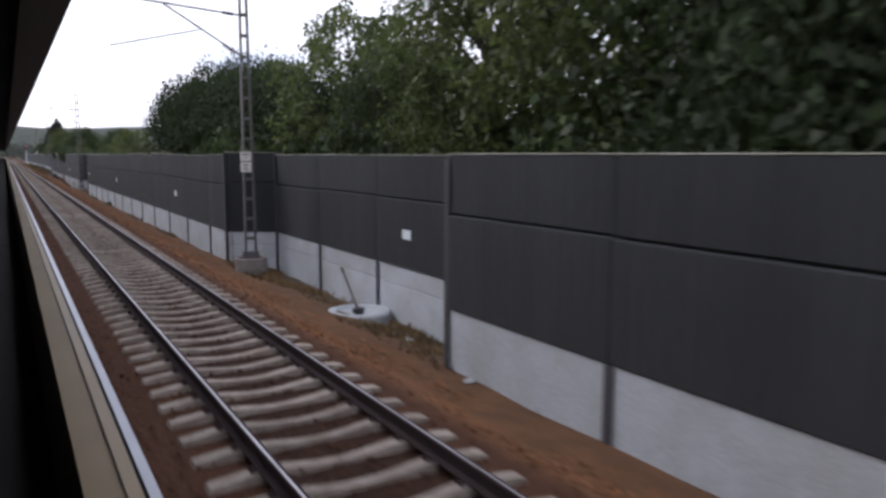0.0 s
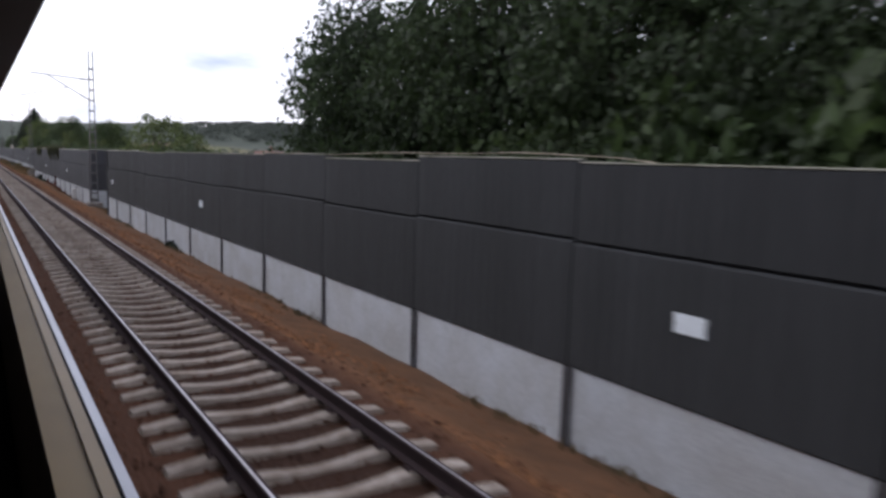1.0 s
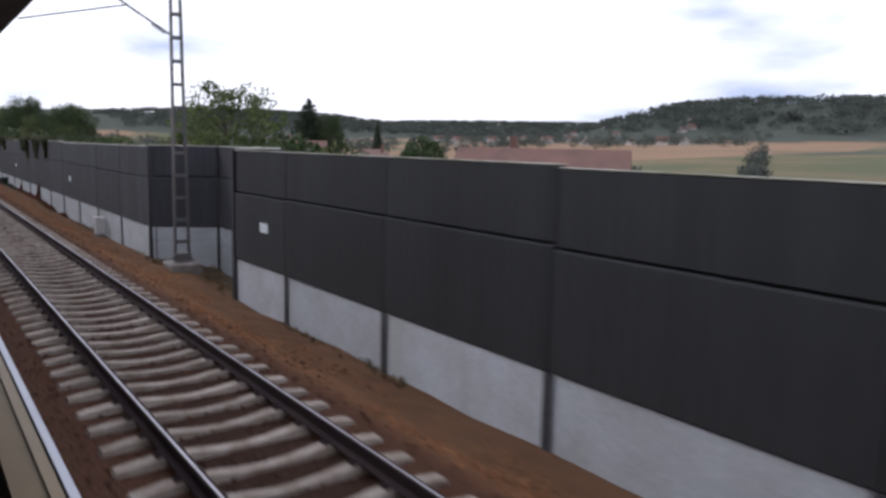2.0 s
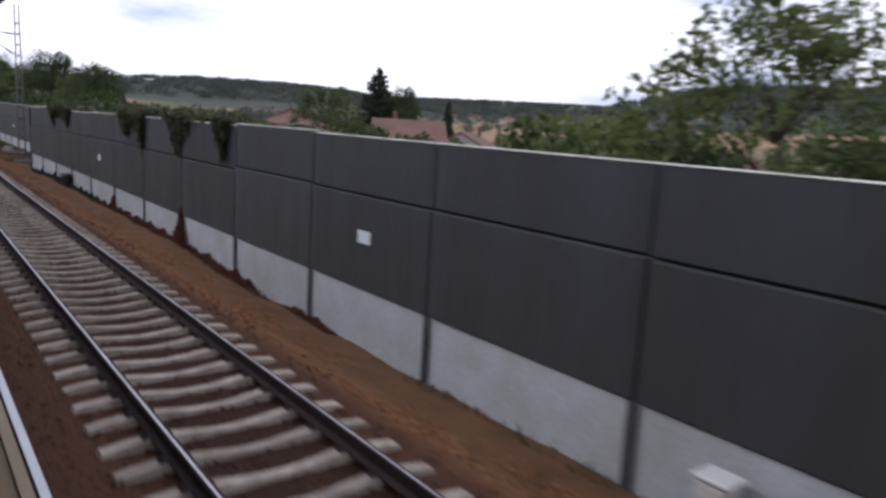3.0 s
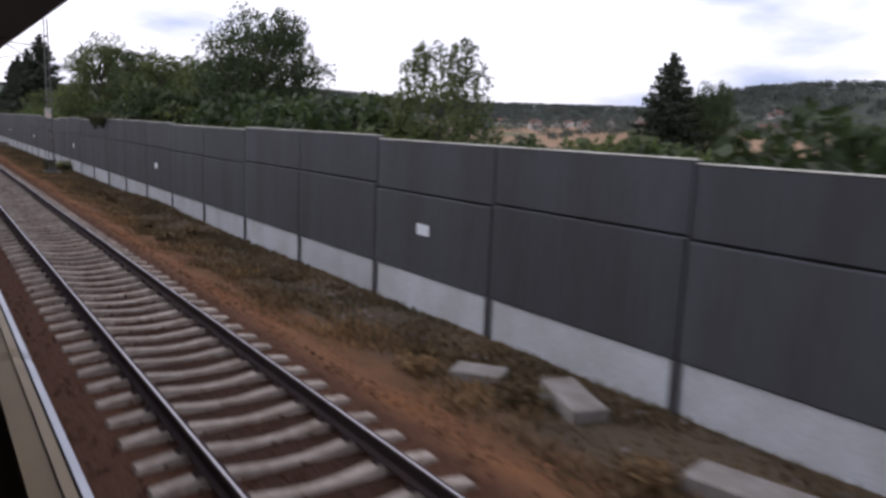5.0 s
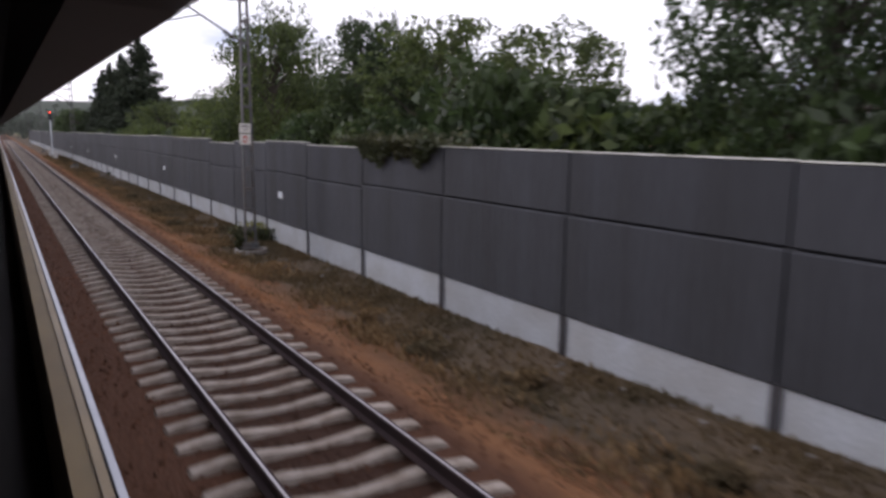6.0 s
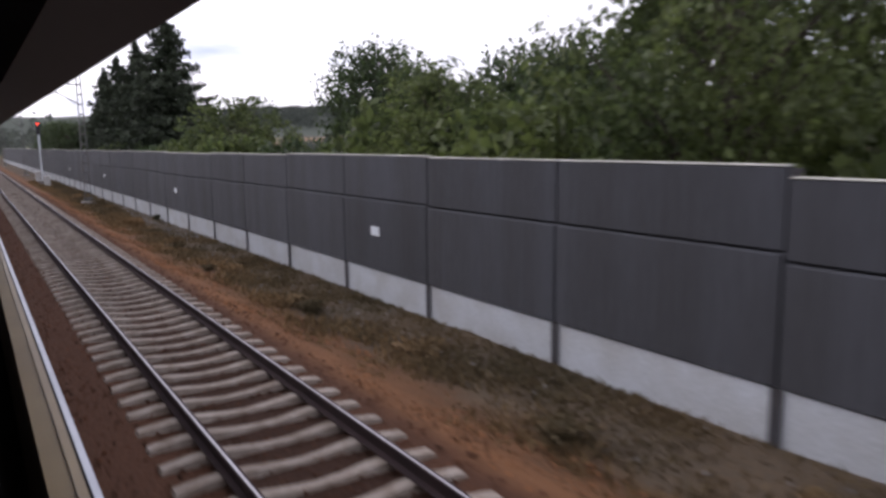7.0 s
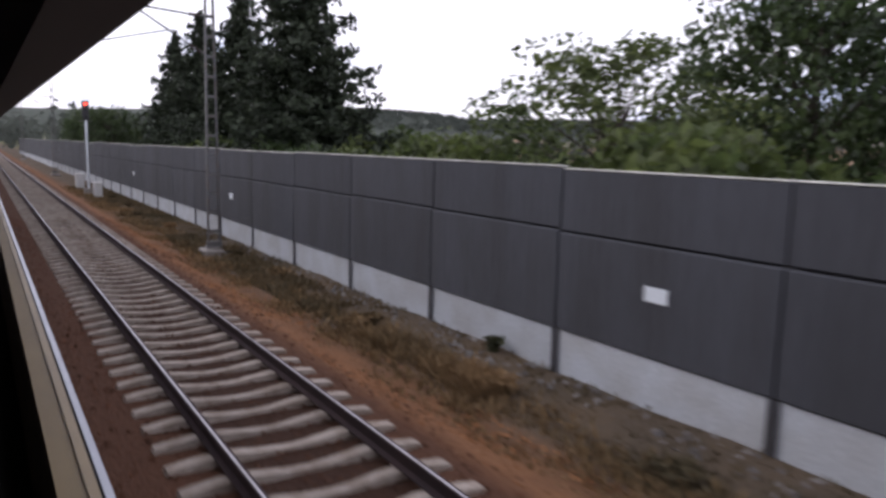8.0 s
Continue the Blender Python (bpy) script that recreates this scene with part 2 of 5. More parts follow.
def ground_z(x, y):
    """Height of the ground sheet under the line, its shoulder, and the valley beyond the barrier."""
    x, y = np.asarray(x, float), np.asarray(y, float)
    w = smooth_step(130, 138, y)
    near = np.interp(x, [-60, -7.5, -5.6, 2.35, 3.2, 4.6, 6.6, 9, 30, 90, 200, 460], [-1.6, -1.4, -0.268, -0.268, -0.70, -1.02, -1.12, -1.4, -3.0, -6.0, -5.0, 8.0])
    late = np.interp(x, [-60, -7.5, -5.6, 2.35, 3.3, 4.4, 6.0, 9, 30, 90, 200, 460], [-1.6, -1.4, -0.268, -0.268, -0.62, -0.70, -0.67, -1.0, -2.5, -6.0, -5.0, 8.0])
    z = near * (1 - w) + late * w
    z = z + 0.21 * smooth_step(101, 108, y) * (1 - smooth_step(128, 133, y)) * smooth_step(3.2, 4.3, x) * (1 - smooth_step(6, 9, x))
    z = z + 0.17 * np.exp(-((y - 175) / 4.5) ** 2) * smooth_step(4.6, 5.8, x) * (1 - smooth_step(6.5, 9, x))
    bay = smooth_step(11.5, 13.5, y) * (1 - smooth_step(24.5, 25.8, y)) + 1.5 * smooth_step(75.8, 77.5, y) * (1 - smooth_step(81.5, 82.8, y))
    z = z - 0.26 * bay * smooth_step(4.7, 5.6, x) * (1 - smooth_step(7, 9, x))
    z = z + 0.26 * np.exp(-((x - 4.2) / 0.8) ** 2 - ((y - 78.8) / 1.6) ** 2)
    r = np.hypot(x, y - 110)
    def hill(cx, cy, h, a, b, turn):
        t = radians(turn)
        u = (x - cx) * math.cos(t) + (y - cy) * math.sin(t)
        v = -(x - cx) * math.sin(t) + (y - cy) * math.cos(t)
        return h * np.exp(-(u / a) ** 4 - (v / b) ** 2)
    far = hill(990, 555, 64, 300, 200, -64) + hill(1500, 1500, 62, 900, 300, -45) + hill(500, 1500, 52, 420, 230, -18) + hill(150, 2300, 80, 800, 300, 0) + hill(-900, 1700, 70, 700, 400, 20)
    far = far * smooth_step(300, 700, r)
    return z + far


def axis(edges):
    out = []
    for a, b, n in edges:
        out += list(np.linspace(a, b, n, endpoint=False))
    return np.array(out + [edges[-1][1]])


gx = axis([(-2600, -200, 16), (-200, -8, 10), (-8, -5.2, 5), (-5.2, 2.3, 6), (2.3, 7, 20), (7, 60, 24), (60, 300, 24), (300, 3000, 60)])
gy = axis([(-900, -60, 12), (-60, 330, 300), (330, 900, 40), (900, 3200, 50)])
GX, GY = np.meshgrid(gx, gy, indexing="ij")
GZ = ground_z(GX, GY)
GZ += np.where((GX > 2.5) & (GX < 8), 0.05 * np.sin(GX * 3.1 + GY * 1.7) * np.cos(GY * 0.83 + GX), 0)
ni, nj = GX.shape
idx = np.arange(ni * nj).reshape(ni, nj)
gf = np.stack([idx[:-1, :-1], idx[1:, :-1], idx[1:, 1:], idx[:-1, 1:]], -1).reshape(-1, 4)


def ground_material():
    m = bpy.data.materials.new("ground_cover")
    m.use_nodes = True
    t = m.node_tree
    b = t.nodes["Principled BSDF"]
    b.inputs["Roughness"].default_value = 0.95
    b.inputs["Specular IOR Level"].default_value = 0.15
    geo = t.nodes.new("ShaderNodeNewGeometry")
    sep = t.nodes.new("ShaderNodeSeparateXYZ")
    t.links.new(geo.outputs["Position"], sep.inputs[0])

    def noise_n(scale, detail=4):
        n = t.nodes.new("ShaderNodeTexNoise")
        n.inputs["Scale"].default_value = scale
        n.inputs["Detail"].default_value = detail
        t.links.new(geo.outputs["Position"], n.inputs[0])
        return n.outputs["Fac"]

    def ramp(src, a, b_):
        r = t.nodes.new("ShaderNodeMapRange")
        r.inputs["From Min"].default_value, r.inputs["From Max"].default_value = a, b_
        t.links.new(src, r.inputs[0])
        return r.outputs[0]

    def add(a, b_, k):
        n = t.nodes.new("ShaderNodeMath")
        n.operation = "MULTIPLY_ADD"
        t.links.new(b_, n.inputs[0])
        n.inputs[1].default_value = k
        t.links.new(a, n.inputs[2])
        return n.outputs[0]

    def mix(f, a, b_):
        n = t.nodes.new("ShaderNodeMix")
        n.data_type = "RGBA"
        t.links.new(f, n.inputs["Factor"])
        for s, c in (("A", a), ("B", b_)):
            if isinstance(c, tuple):
                n.inputs[s].default_value = (*c, 1)
            else:
                t.links.new(c, n.inputs[s])
        return n.outputs["Result"]

    ballast = mix(ramp(noise_n(0.8), 0.35, 0.65), (0.180, 0.082, 0.036), (0.115, 0.056, 0.031))
    ballast = mix(ramp(noise_n(28, 2), 0.3, 0.75), ballast, (0.205, 0.104, 0.050))
    trodden = mix(ramp(noise_n(1.5, 3), 0.3, 0.7), (0.150, 0.077, 0.039), (0.098, 0.053, 0.029))
    bed = mix(ramp(noise_n(22, 2), 0.3, 0.75), (0.062, 0.030, 0.018), (0.092, 0.043, 0.025))
    soil = mix(ramp(noise_n(0.5), 0.35, 0.65), (0.108, 0.077, 0.049), (0.074, 0.056, 0.038))
    soil = mix(ramp(noise_n(9, 3), 0.35, 0.75), soil, (0.078, 0.062, 0.046))
    meadow = mix(ramp(noise_n(0.04), 0.4, 0.6), (0.085, 0.105, 0.038), (0.16, 0.135, 0.065))
    vor = t.nodes.new("ShaderNodeTexVoronoi")
    vor.inputs["Scale"].default_value = 0.0065
    t.links.new(geo.outputs["Position"], vor.inputs["Vector"])
    bw = t.nodes.new("ShaderNodeSeparateColor")
    t.links.new(vor.outputs["Color"], bw.inputs[0])
    fields = mix(ramp(bw.outputs[0], 0.72, 0.74), (0.260, 0.168, 0.104), (0.100, 0.108, 0.055))
    fields = mix(ramp(noise_n(0.02), 0.40, 0.8), fields, (0.215, 0.150, 0.090))
    # Forest floor paled likewise, to go under the haze-coloured woods.
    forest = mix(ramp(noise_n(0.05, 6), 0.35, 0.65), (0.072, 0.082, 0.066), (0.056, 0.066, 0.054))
    xx = add(add(sep.outputs["X"], noise_n(1.2), 0.9), ramp(sep.outputs["Y"], 137, 131), -0.9)
    off = t.nodes.new("ShaderNodeMath")
    off.operation = "SUBTRACT"
    t.links.new(sep.outputs["X"], off.inputs[0])
    off.inputs[1].default_value = 0.75
    dist = t.nodes.new("ShaderNodeMath")
    dist.operation = "ABSOLUTE"
    t.links.new(off.outputs[0], dist.inputs[0])
    oily = mix(ramp(noise_n(22, 2), 0.3, 0.75), (0.036, 0.019, 0.013), (0.054, 0.028, 0.018))
    bed = mix(ramp(add(dist.outputs[0], noise_n(4.0), 0.3), 0.80, 0.95), oily, bed)
    c = mix(ramp(add(sep.outputs["X"], noise_n(3.0), 0.3), 2.30, 2.75), bed, ballast)
    c = mix(ramp(add(sep.outputs["X"], noise_n(1.7), 0.8), 3.3, 3.8), c, trodden)
    c = mix(ramp(xx, 3.9, 4.7), c, soil)
    c = mix(ramp(sep.outputs["X"], 8, 14), c, meadow)
    c = mix(ramp(add(sep.outputs["X"], noise_n(0.025), 60.0), 140, 180), c, fields)
    c = mix(ramp(sep.outputs["X"], -7.5, -9.5), c, meadow)
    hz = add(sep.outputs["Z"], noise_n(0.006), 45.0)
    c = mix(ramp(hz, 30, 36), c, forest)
    t.links.new(c, b.inputs["Base Color"])
    bp = t.nodes.new("ShaderNodeBump")
    bp.inputs["Strength"].default_value = 0.8
    bp.inputs["Distance"].default_value = 0.05
    t.links.new(noise_n(20, 4), bp.inputs["Height"])
    t.links.new(bp.outputs[0], b.inputs["Normal"])
    return m


M_GROUND = ground_material()
g_me = raw("ground", np.stack([GX, GY, GZ], -1).reshape(-1, 3), gf, M_GROUND)
g_me.polygons.foreach_set("use_smooth", np.ones(len(g_me.polygons), dtype=bool))
tagged(new("ground", g_me), "brown ballast bed, dry verge, fields and wooded hills", "ground", kind="structure")

# ---------------------------------------------------------------- tracks
G = 1.505


def rail_profile(x):
    return [(x - 0.07, -0.172), (x + 0.07, -0.172), (x + 0.07, -0.160), (x + 0.010, -0.140), (x + 0.010, -0.045),
            (x + 0.036, -0.035), (x + 0.036, -0.004), (x + 0.030, 0.0), (x - 0.030, 0.0), (x - 0.036, -0.004),
            (x - 0.036, -0.035), (x - 0.010, -0.045), (x - 0.010, -0.140), (x - 0.07, -0.160)]


def sleeper_mesh(name):
    """A monoblock sleeper 2.6 m long with a lower waist between the rail seats; x along it, 0 at its middle."""
    xs = [-1.30, -1.27, -1.10, -0.92, -0.60, -0.42, -0.22, 0.0, 0.22, 0.42, 0.60, 0.92, 1.10, 1.27, 1.30]
    tops = [-0.30, -0.222, -0.200, -0.178, -0.176, -0.198, -0.222, -0.231, -0.222, -0.198, -0.176, -0.178, -0.200, -0.222, -0.30]
    v, f = [], []
    for x, z in zip(xs, tops):
        w = 0.070 + 0.018 * min(1.0, abs(x))
        v += [(x, -w - 0.028, -0.42), (x, -w, z), (x, w, z), (x, w + 0.028, -0.42)]
    for i in range(len(xs) - 1):
        for k in range(3):
            a = 4 * i + k
            f.append((a, a + 1, a + 5, a + 4))
    f += [(0, 3, 2, 1), (len(v) - 4, len(v) - 3, len(v) - 2, len(v) - 1)]
    return v, f


def fastening_mesh():
    """Clips and pads of one sleeper on both rails, as one small mesh."""
    bm = bmesh.new()
    for x in (-G / 2, G / 2):
        for s in (-1, 1):
            add_box(bm, (x + s * 0.11, 0, -0.158), (0.07, 0.10, 0.035), 0.008)
            add_rod(bm, (x + s * 0.11, 0, -0.15), (x + s * 0.11, 0, -0.115), 0.018, n=6)
    return bm


def track(name, x0, y0, y1, label, singles):
    root = empty(name, label, "railway track", kind="structure", m=Matrix.Translation((x0, 0, 0)))
    for x in (-G / 2, G / 2):
        r = part("rail", extrude_profile(rail_profile(x), y0, y1), M_RAIL, root, "rusty steel rail with a polished head")
        part("rail_head", extrude_profile([(x - 0.022, -0.002), (x + 0.008, -0.002), (x + 0.006, 0.003), (x - 0.020, 0.003)], y0, y1), M_RAILTOP, r, "polished running surface")
    v, f = sleeper_mesh("sleeper")
    me = raw("sleeper", v, f, M_SLEEPER)
    clip = mesh_of(fastening_mesh(), "fastening", M_RAIL)
    n0, n1 = int(y0 / 0.6), int(y1 / 0.6)
    rest_v, rest_f = [], []
    rng = random.Random(5)
    for k in range(n0, n1):
        y = k * 0.6 + 0.25 + rng.uniform(-0.015, 0.015)
        turn = rng.uniform(-0.6, 0.6)
        if singles and 0 <= k + 8 < 300:
            s = part("sleeper", me, None, root, m=pose(0, y, 0, 0, 0, turn))
            part("fastening", clip, None, s)
        else:
            b = len(rest_v)
            rest_v += [(p[0], p[1] + y, p[2]) for p in v]
            rest_f += [tuple(i + b for i in q) for q in f]
    if rest_v:
        tagged(part("sleepers_far", raw("sleepers_far", rest_v, rest_f, M_SLEEPER), None, root), "far concrete sleepers", kind="stuff")
    return root


track("track", G / 2, -10, 420, "weathered track on concrete sleepers in brown ballast", True)
track("own_track", G / 2 - 4.15, -40, 420, "second track on concrete sleepers under the carriages", False)

# ballast bed between and beside the sleepers
rng_np = np.random.default_rng(3)


def stones(n, x0, x1, y0, y1, zf, size):
    x = rng_np.uniform(x0, x1, n)
    y = rng_np.uniform(y0, y1, n)
    z = zf(x, y)
    base = np.array([[1, 0, 0], [-0.5, 0.8, 0], [-0.5, -0.8, 0], [0.1, 0.1, 0.8]])
    s = rng_np.uniform(size * 0.6, size * 1.3, (n, 1, 1))
    a = rng_np.uniform(0, 6.283, n)
    ca, sa = np.cos(a), np.sin(a)
    jit = base[None] + rng_np.normal(0, 0.22, (n, 4, 3))
    P = np.empty((n, 4, 3))
    P[:, :, 0] = jit[:, :, 0] * ca[:, None] - jit[:, :, 1] * sa[:, None]
    P[:, :, 1] = jit[:, :, 0] * sa[:, None] + jit[:, :, 1] * ca[:, None]
    P[:, :, 2] = jit[:, :, 2]
    P = P * s + np.stack([x, y, z], -1)[:, None]
    F = (np.arange(n)[:, None, None] * 4 + np.array([[0, 1, 3], [1, 2, 3], [2, 0, 3]])[None]).reshape(-1, 3)
    return P.reshape(-1, 3), F


def tri_mesh(name, V, F, material):
    me = bpy.data.meshes.new(name)
    me.vertices.add(len(V))
    me.vertices.foreach_set("co", np.ascontiguousarray(V, dtype=np.float32).ravel())
    me.loops.add(len(F) * 3)
    me.loops.foreach_set("vertex_index", np.ascontiguousarray(F, dtype=np.int32).ravel())
    me.polygons.add(len(F))
    me.polygons.foreach_set("loop_start", np.arange(0, len(F) * 3, 3, dtype=np.int32))
    me.update(calc_edges=True)
    me.materials.append(material)
    return me


M_STONE_BED = mat("bed_stone", (0.090, 0.041, 0.023), 0.95, alt=(0.048, 0.024, 0.015), scale=0.6, fine=20, amount=0.8, island=0.5, spec=0.12)
M_STONE_OILY = mat("oily_stone", (0.072, 0.034, 0.020), 0.95, alt=(0.036, 0.020, 0.014), scale=0.6, fine=20, amount=0.8, island=0.5, spec=0.12)
sv, sf = stones(26000, 0.06, 1.44, -2, 262, lambda x, y: np.full_like(x, -0.254), 0.030)
tagged(new("oily_ballast_stones", tri_mesh("oily_ballast_stones", sv, sf, M_STONE_OILY)), "dark oil-stained crushed stone between the rails", "ballast", kind="stuff")
sv, sf = stones(42000, -2.0, 2.5, -2, 262, lambda x, y: np.where((x > 0) & (x < 1.5), -0.32, -0.250), 0.034)
tagged(new("ballast_stones", tri_mesh("ballast_stones", sv, sf, M_STONE_BED)), "rust-brown crushed stone between the sleepers", "ballast", kind="stuff")
sv, sf = stones(40000, 2.4, 3.9, -2, 262, lambda x, y: ground_z(x, y) - 0.005, 0.036)
tagged(new("shoulder_stones", tri_mesh("shoulder_stones", sv, sf, M_STONE)), "loose brown stones on the ballast shoulder", "ballast", kind="stuff")

# ---------------------------------------------------------------- noise barrier
Z_SEAM, Z_PLINTH = 1.70, 0.095
PANEL_CACHE = {}


def slab(length, z0, z1, x0, x1, material, name):
    """An upright slab from y=0 to length with chamfered edges; the track side is x0."""
    key = (round(length, 2), round(z0, 2), round(z1, 2), x0, x1, name, material.name)
    if key not in PANEL_CACHE:
        PANEL_CACHE[key] = mesh_of(box(((x0 + x1) / 2, length / 2, (z0 + z1) / 2), (abs(x1 - x0), length, z1 - z0), 0.012), name, material)
    return PANEL_CACHE[key]


def post_mesh(z0, z1, front=-0.006, name="post"):
    """A rolled H post: two flanges and a web; front: where its track-side flange lies."""
    key = ("post", round(z0, 2), round(z1, 2), front)
    if key not in PANEL_CACHE:
        bm = bmesh.new()
        h, c = z1 - z0, (z0 + z1) / 2
        add_box(bm, (front, 0, c), (0.014, 0.165, h), 0.003)
        add_box(bm, (0.16, 0, c), (0.016, 0.18, h), 0.003)
        add_box(bm, ((front + 0.16) / 2, 0, c), (0.145 - front, 0.010, h))
        PANEL_CACHE[key] = mesh_of(bm, name, M_POST)
    return PANEL_CACHE[key]


def panel_mesh(length, z0, z1, x0, x1, material, name, seed):
    """A cast absorber panel: a slab whose track face is broken by shallow upright ribs and whose edges are rounded and slightly uneven."""
    key = ("panel", round(length, 2), round(z0, 2), round(z1, 2), x0, name, material.name, seed)
    if key not in PANEL_CACHE:
        rng = random.Random(seed)
        n = max(6, int(length / 0.2))
        ys, lip = [], []
        for k in range(n + 1):
            y = length * k / n
            ys += [y] if k in (0, n) else [y - 0.012, y + 0.012]
            lip += [0.0] if k in (0, n) else [0.0, 0.006]
        v, f = [], []
        for k, y in enumerate(ys):
            d = lip[k] + rng.uniform(-0.002, 0.002)
            up = rng.uniform(-0.004, 0.004)
            end = 0.012 if k in (0, len(ys) - 1) else 0.0
            v += [(x1, y, z0), (x0 + 0.02 + d + end, y, z0), (x0 + d + end, y, z0 + 0.02), (x0 + d + end, y, z1 - 0.022 + up), (x0 + 0.018 + d + end, y, z1 + up), (x1, y, z1)]
        m = 6
        for k in range(len(ys) - 1):
            for j in range(m):
                a, b = k * m + j, k * m + (j + 1) % m
                f.append((a, b, b + m, a + m))
        f += [tuple(range(m - 1, -1, -1)), tuple(range(len(v) - m, len(v)))]
        PANEL_CACHE[key] = raw(name, v, f, material)
    return PANEL_CACHE[key]


def barrier(name, label, points, tops, zbase, tiers=1, post_ends=(True, True), skin=M_PANEL):
    """A run of barrier bays between posts at the points (x, y); tops: height of each bay. The dark panels overhang the plinth and hide most of the posts."""
    root = empty(name, label, "noise barrier", "noise barrier runs", "structure")
    dark_run = skin is M_PANEL_DARK
    gap, cap_skin = (0.012, M_CAP_DULL) if dark_run else (0.026, M_CAP)
    rng = random.Random(int(points[0][1] * 7))
    for i, (p, q) in enumerate(zip(points, points[1:])):
        d = Vector((q[0] - p[0], q[1] - p[1]))
        m = pose(p[0], p[1], 0, 0, 0, -math.degrees(math.atan2(d.x, d.y)))
        ln = d.length
        top = tops[i]
        inner = m @ Matrix.Translation((0, 0.012, 0))
        outer = m @ Matrix.Translation((0, gap, 0))
        ln2, ln3 = ln - 0.024, ln - 2 * gap
        seam = Z_SEAM + round((top - 2.71) * 0.8, 2) + rng.choice((-0.02, 0.0, 0.0, 0.02))
        seed = rng.randrange(5)
        part("upper_panel", panel_mesh(ln3, seam + 0.014, top, 0.012, 0.15, skin, "upper_panel", seed), None, root, m=outer)
        part("lower_panel", panel_mesh(ln3, Z_PLINTH - 0.03, seam - 0.014, -0.028, 0.15, skin, "lower_panel", seed), None, root, m=outer)
        # Added black strip behind the seam; its colour stands in for the gap's shade.
        part("seam_gasket", slab(ln2, round(seam, 2) - 0.04, round(seam, 2) + 0.03, 0.07, 0.14, M_RUBBER, "seam_gasket"), None, root, m=inner)
        part("cap", slab(ln3, top, top + 0.022, 0.004, 0.165, cap_skin, "cap"), None, root, m=outer)
        zb = zbase - 0.45
        if tiers == 1:
            part("plinth_panel", slab(ln2, zb, Z_PLINTH - 0.032, 0.022, 0.15, M_PLINTH, "plinth_panel"), None, root, m=inner)
        else:
            zm = Z_PLINTH - 0.48
            part("plinth_panel", slab(ln2, zm, Z_PLINTH - 0.032, 0.022, 0.15, M_PLINTH, "plinth_panel"), None, root, m=inner)
            part("plinth_panel", slab(ln2, zb, zm - 0.012, 0.022, 0.15, M_PLINTH, "plinth_panel"), None, root, m=inner)
    for i, p in enumerate(points):
        if (i == 0 and not post_ends[0]) or (i == len(points) - 1 and not post_ends[1]):
            continue
        t = max(tops[max(0, i - 1)], tops[min(i, len(tops) - 1)]) - 0.02
        at = Matrix.Translation((p[0], p[1], 0))
        turned = 0 < i < len(points) - 1 and abs((points[i + 1][0] - p[0]) - (p[0] - points[i - 1][0])) > 0.3
        if turned or i in (0, len(points) - 1):
            part("post", post_mesh(zbase - 0.5, t, -0.042 if p[1] > 20 else -0.01), None, root, m=at)
        else:
            foot = part("post", post_mesh(zbase - 0.5, Z_PLINTH - 0.031), None, root, m=at)
            part("post_head", post_mesh(Z_PLINTH - 0.031, t, 0.066, "post_head"), None, foot)
    return root


def bays(x, y0, y1, step=4.0):
    ys = [y0]
    while ys[-1] + step < y1 + 0.01:
        ys.append(ys[-1] + step)
    return [(x, y) for y in ys]


def tops_for(points, known=None):
    r = random.Random(int(points[0][1] * 10))
    out = []
    for p, q in zip(points, points[1:]):
        t = 2.71 + r.choice((0, 0, 0, 0.04, -0.04))
        for a, b, z in known or ():
            if a <= (p[1] + q[1]) / 2 < b:
                t = z
        out.append(round(t, 2))
    return out


LBL = "dark grey noise barrier on pale concrete plinth panels"
run = bays(X_FRONT, -20.85, 11.15)
barrier("noise_barrier", LBL, run, tops_for(run, [(-30, 20, 2.72)]), -1.07, post_ends=(True, False), skin=M_PANEL_DARK)
run = [(X_FRONT, 11.15), (6.04, 13.1), (6.04, 17.0), (6.04, 20.95), (6.04, 24.95), (X_FRONT, 25.95)]
barrier("noise_barrier", "dark grey noise barrier bay set back round a mast", run, tops_for(run, [(10, 13, 2.66), (13, 24.97, 2.70), (24.97, 30, 2.78)]), -1.60, tiers=2, skin=M_PANEL_DARK)
run = [(X_FRONT, 25.95)] + bays(X_FRONT, 28.4, 72.5) + [(X_FRONT, 75.4)]
barrier("noise_barrier", LBL, run, tops_for(run), -1.07, post_ends=(False, False), skin=M_PANEL_DARK)
run = [(X_FRONT, 75.4), (6.53, 77.3), (6.53, 82.1), (X_FRONT, 83.07)]
barrier("noise_barrier", "dark grey noise barrier bay set back round a mast", run, tops_for(run, [(70, 90, 2.75)]), -1.65, tiers=2, skin=M_PANEL_GREY)
run = bays(X_FRONT, 83.07, 135.1)
barrier("noise_barrier", LBL, run, tops_for(run), -1.05, post_ends=(False, False), skin=M_PANEL_GREY)
run = [(X_FRONT, 135.07), (X_BACK, 137.2)] + bays(X_BACK, 141.2, 420.0)
TOPS_B = [(150, 157.2, 2.72), (157.2, 165.2, 2.79), (165.2, 173.2, 2.73), (173.2, 177.2, 2.79), (177.2, 189.2, 2.80), (189.2, 193.2, 2.69), (193.2, 197.2, 2.76), (197.2, 201.2, 2.70), (201.2, 205.2, 2.60), (205.2, 213.2, 2.74), (213.2, 221.2, 2.77), (221.2, 229.2, 2.73), (229.2, 237.2, 2.70), (237.2, 249.2, 2.74)]
barrier("noise_barrier", "dark grey noise barrier behind a weedy verge", run, tops_for(run, TOPS_B), -0.68)

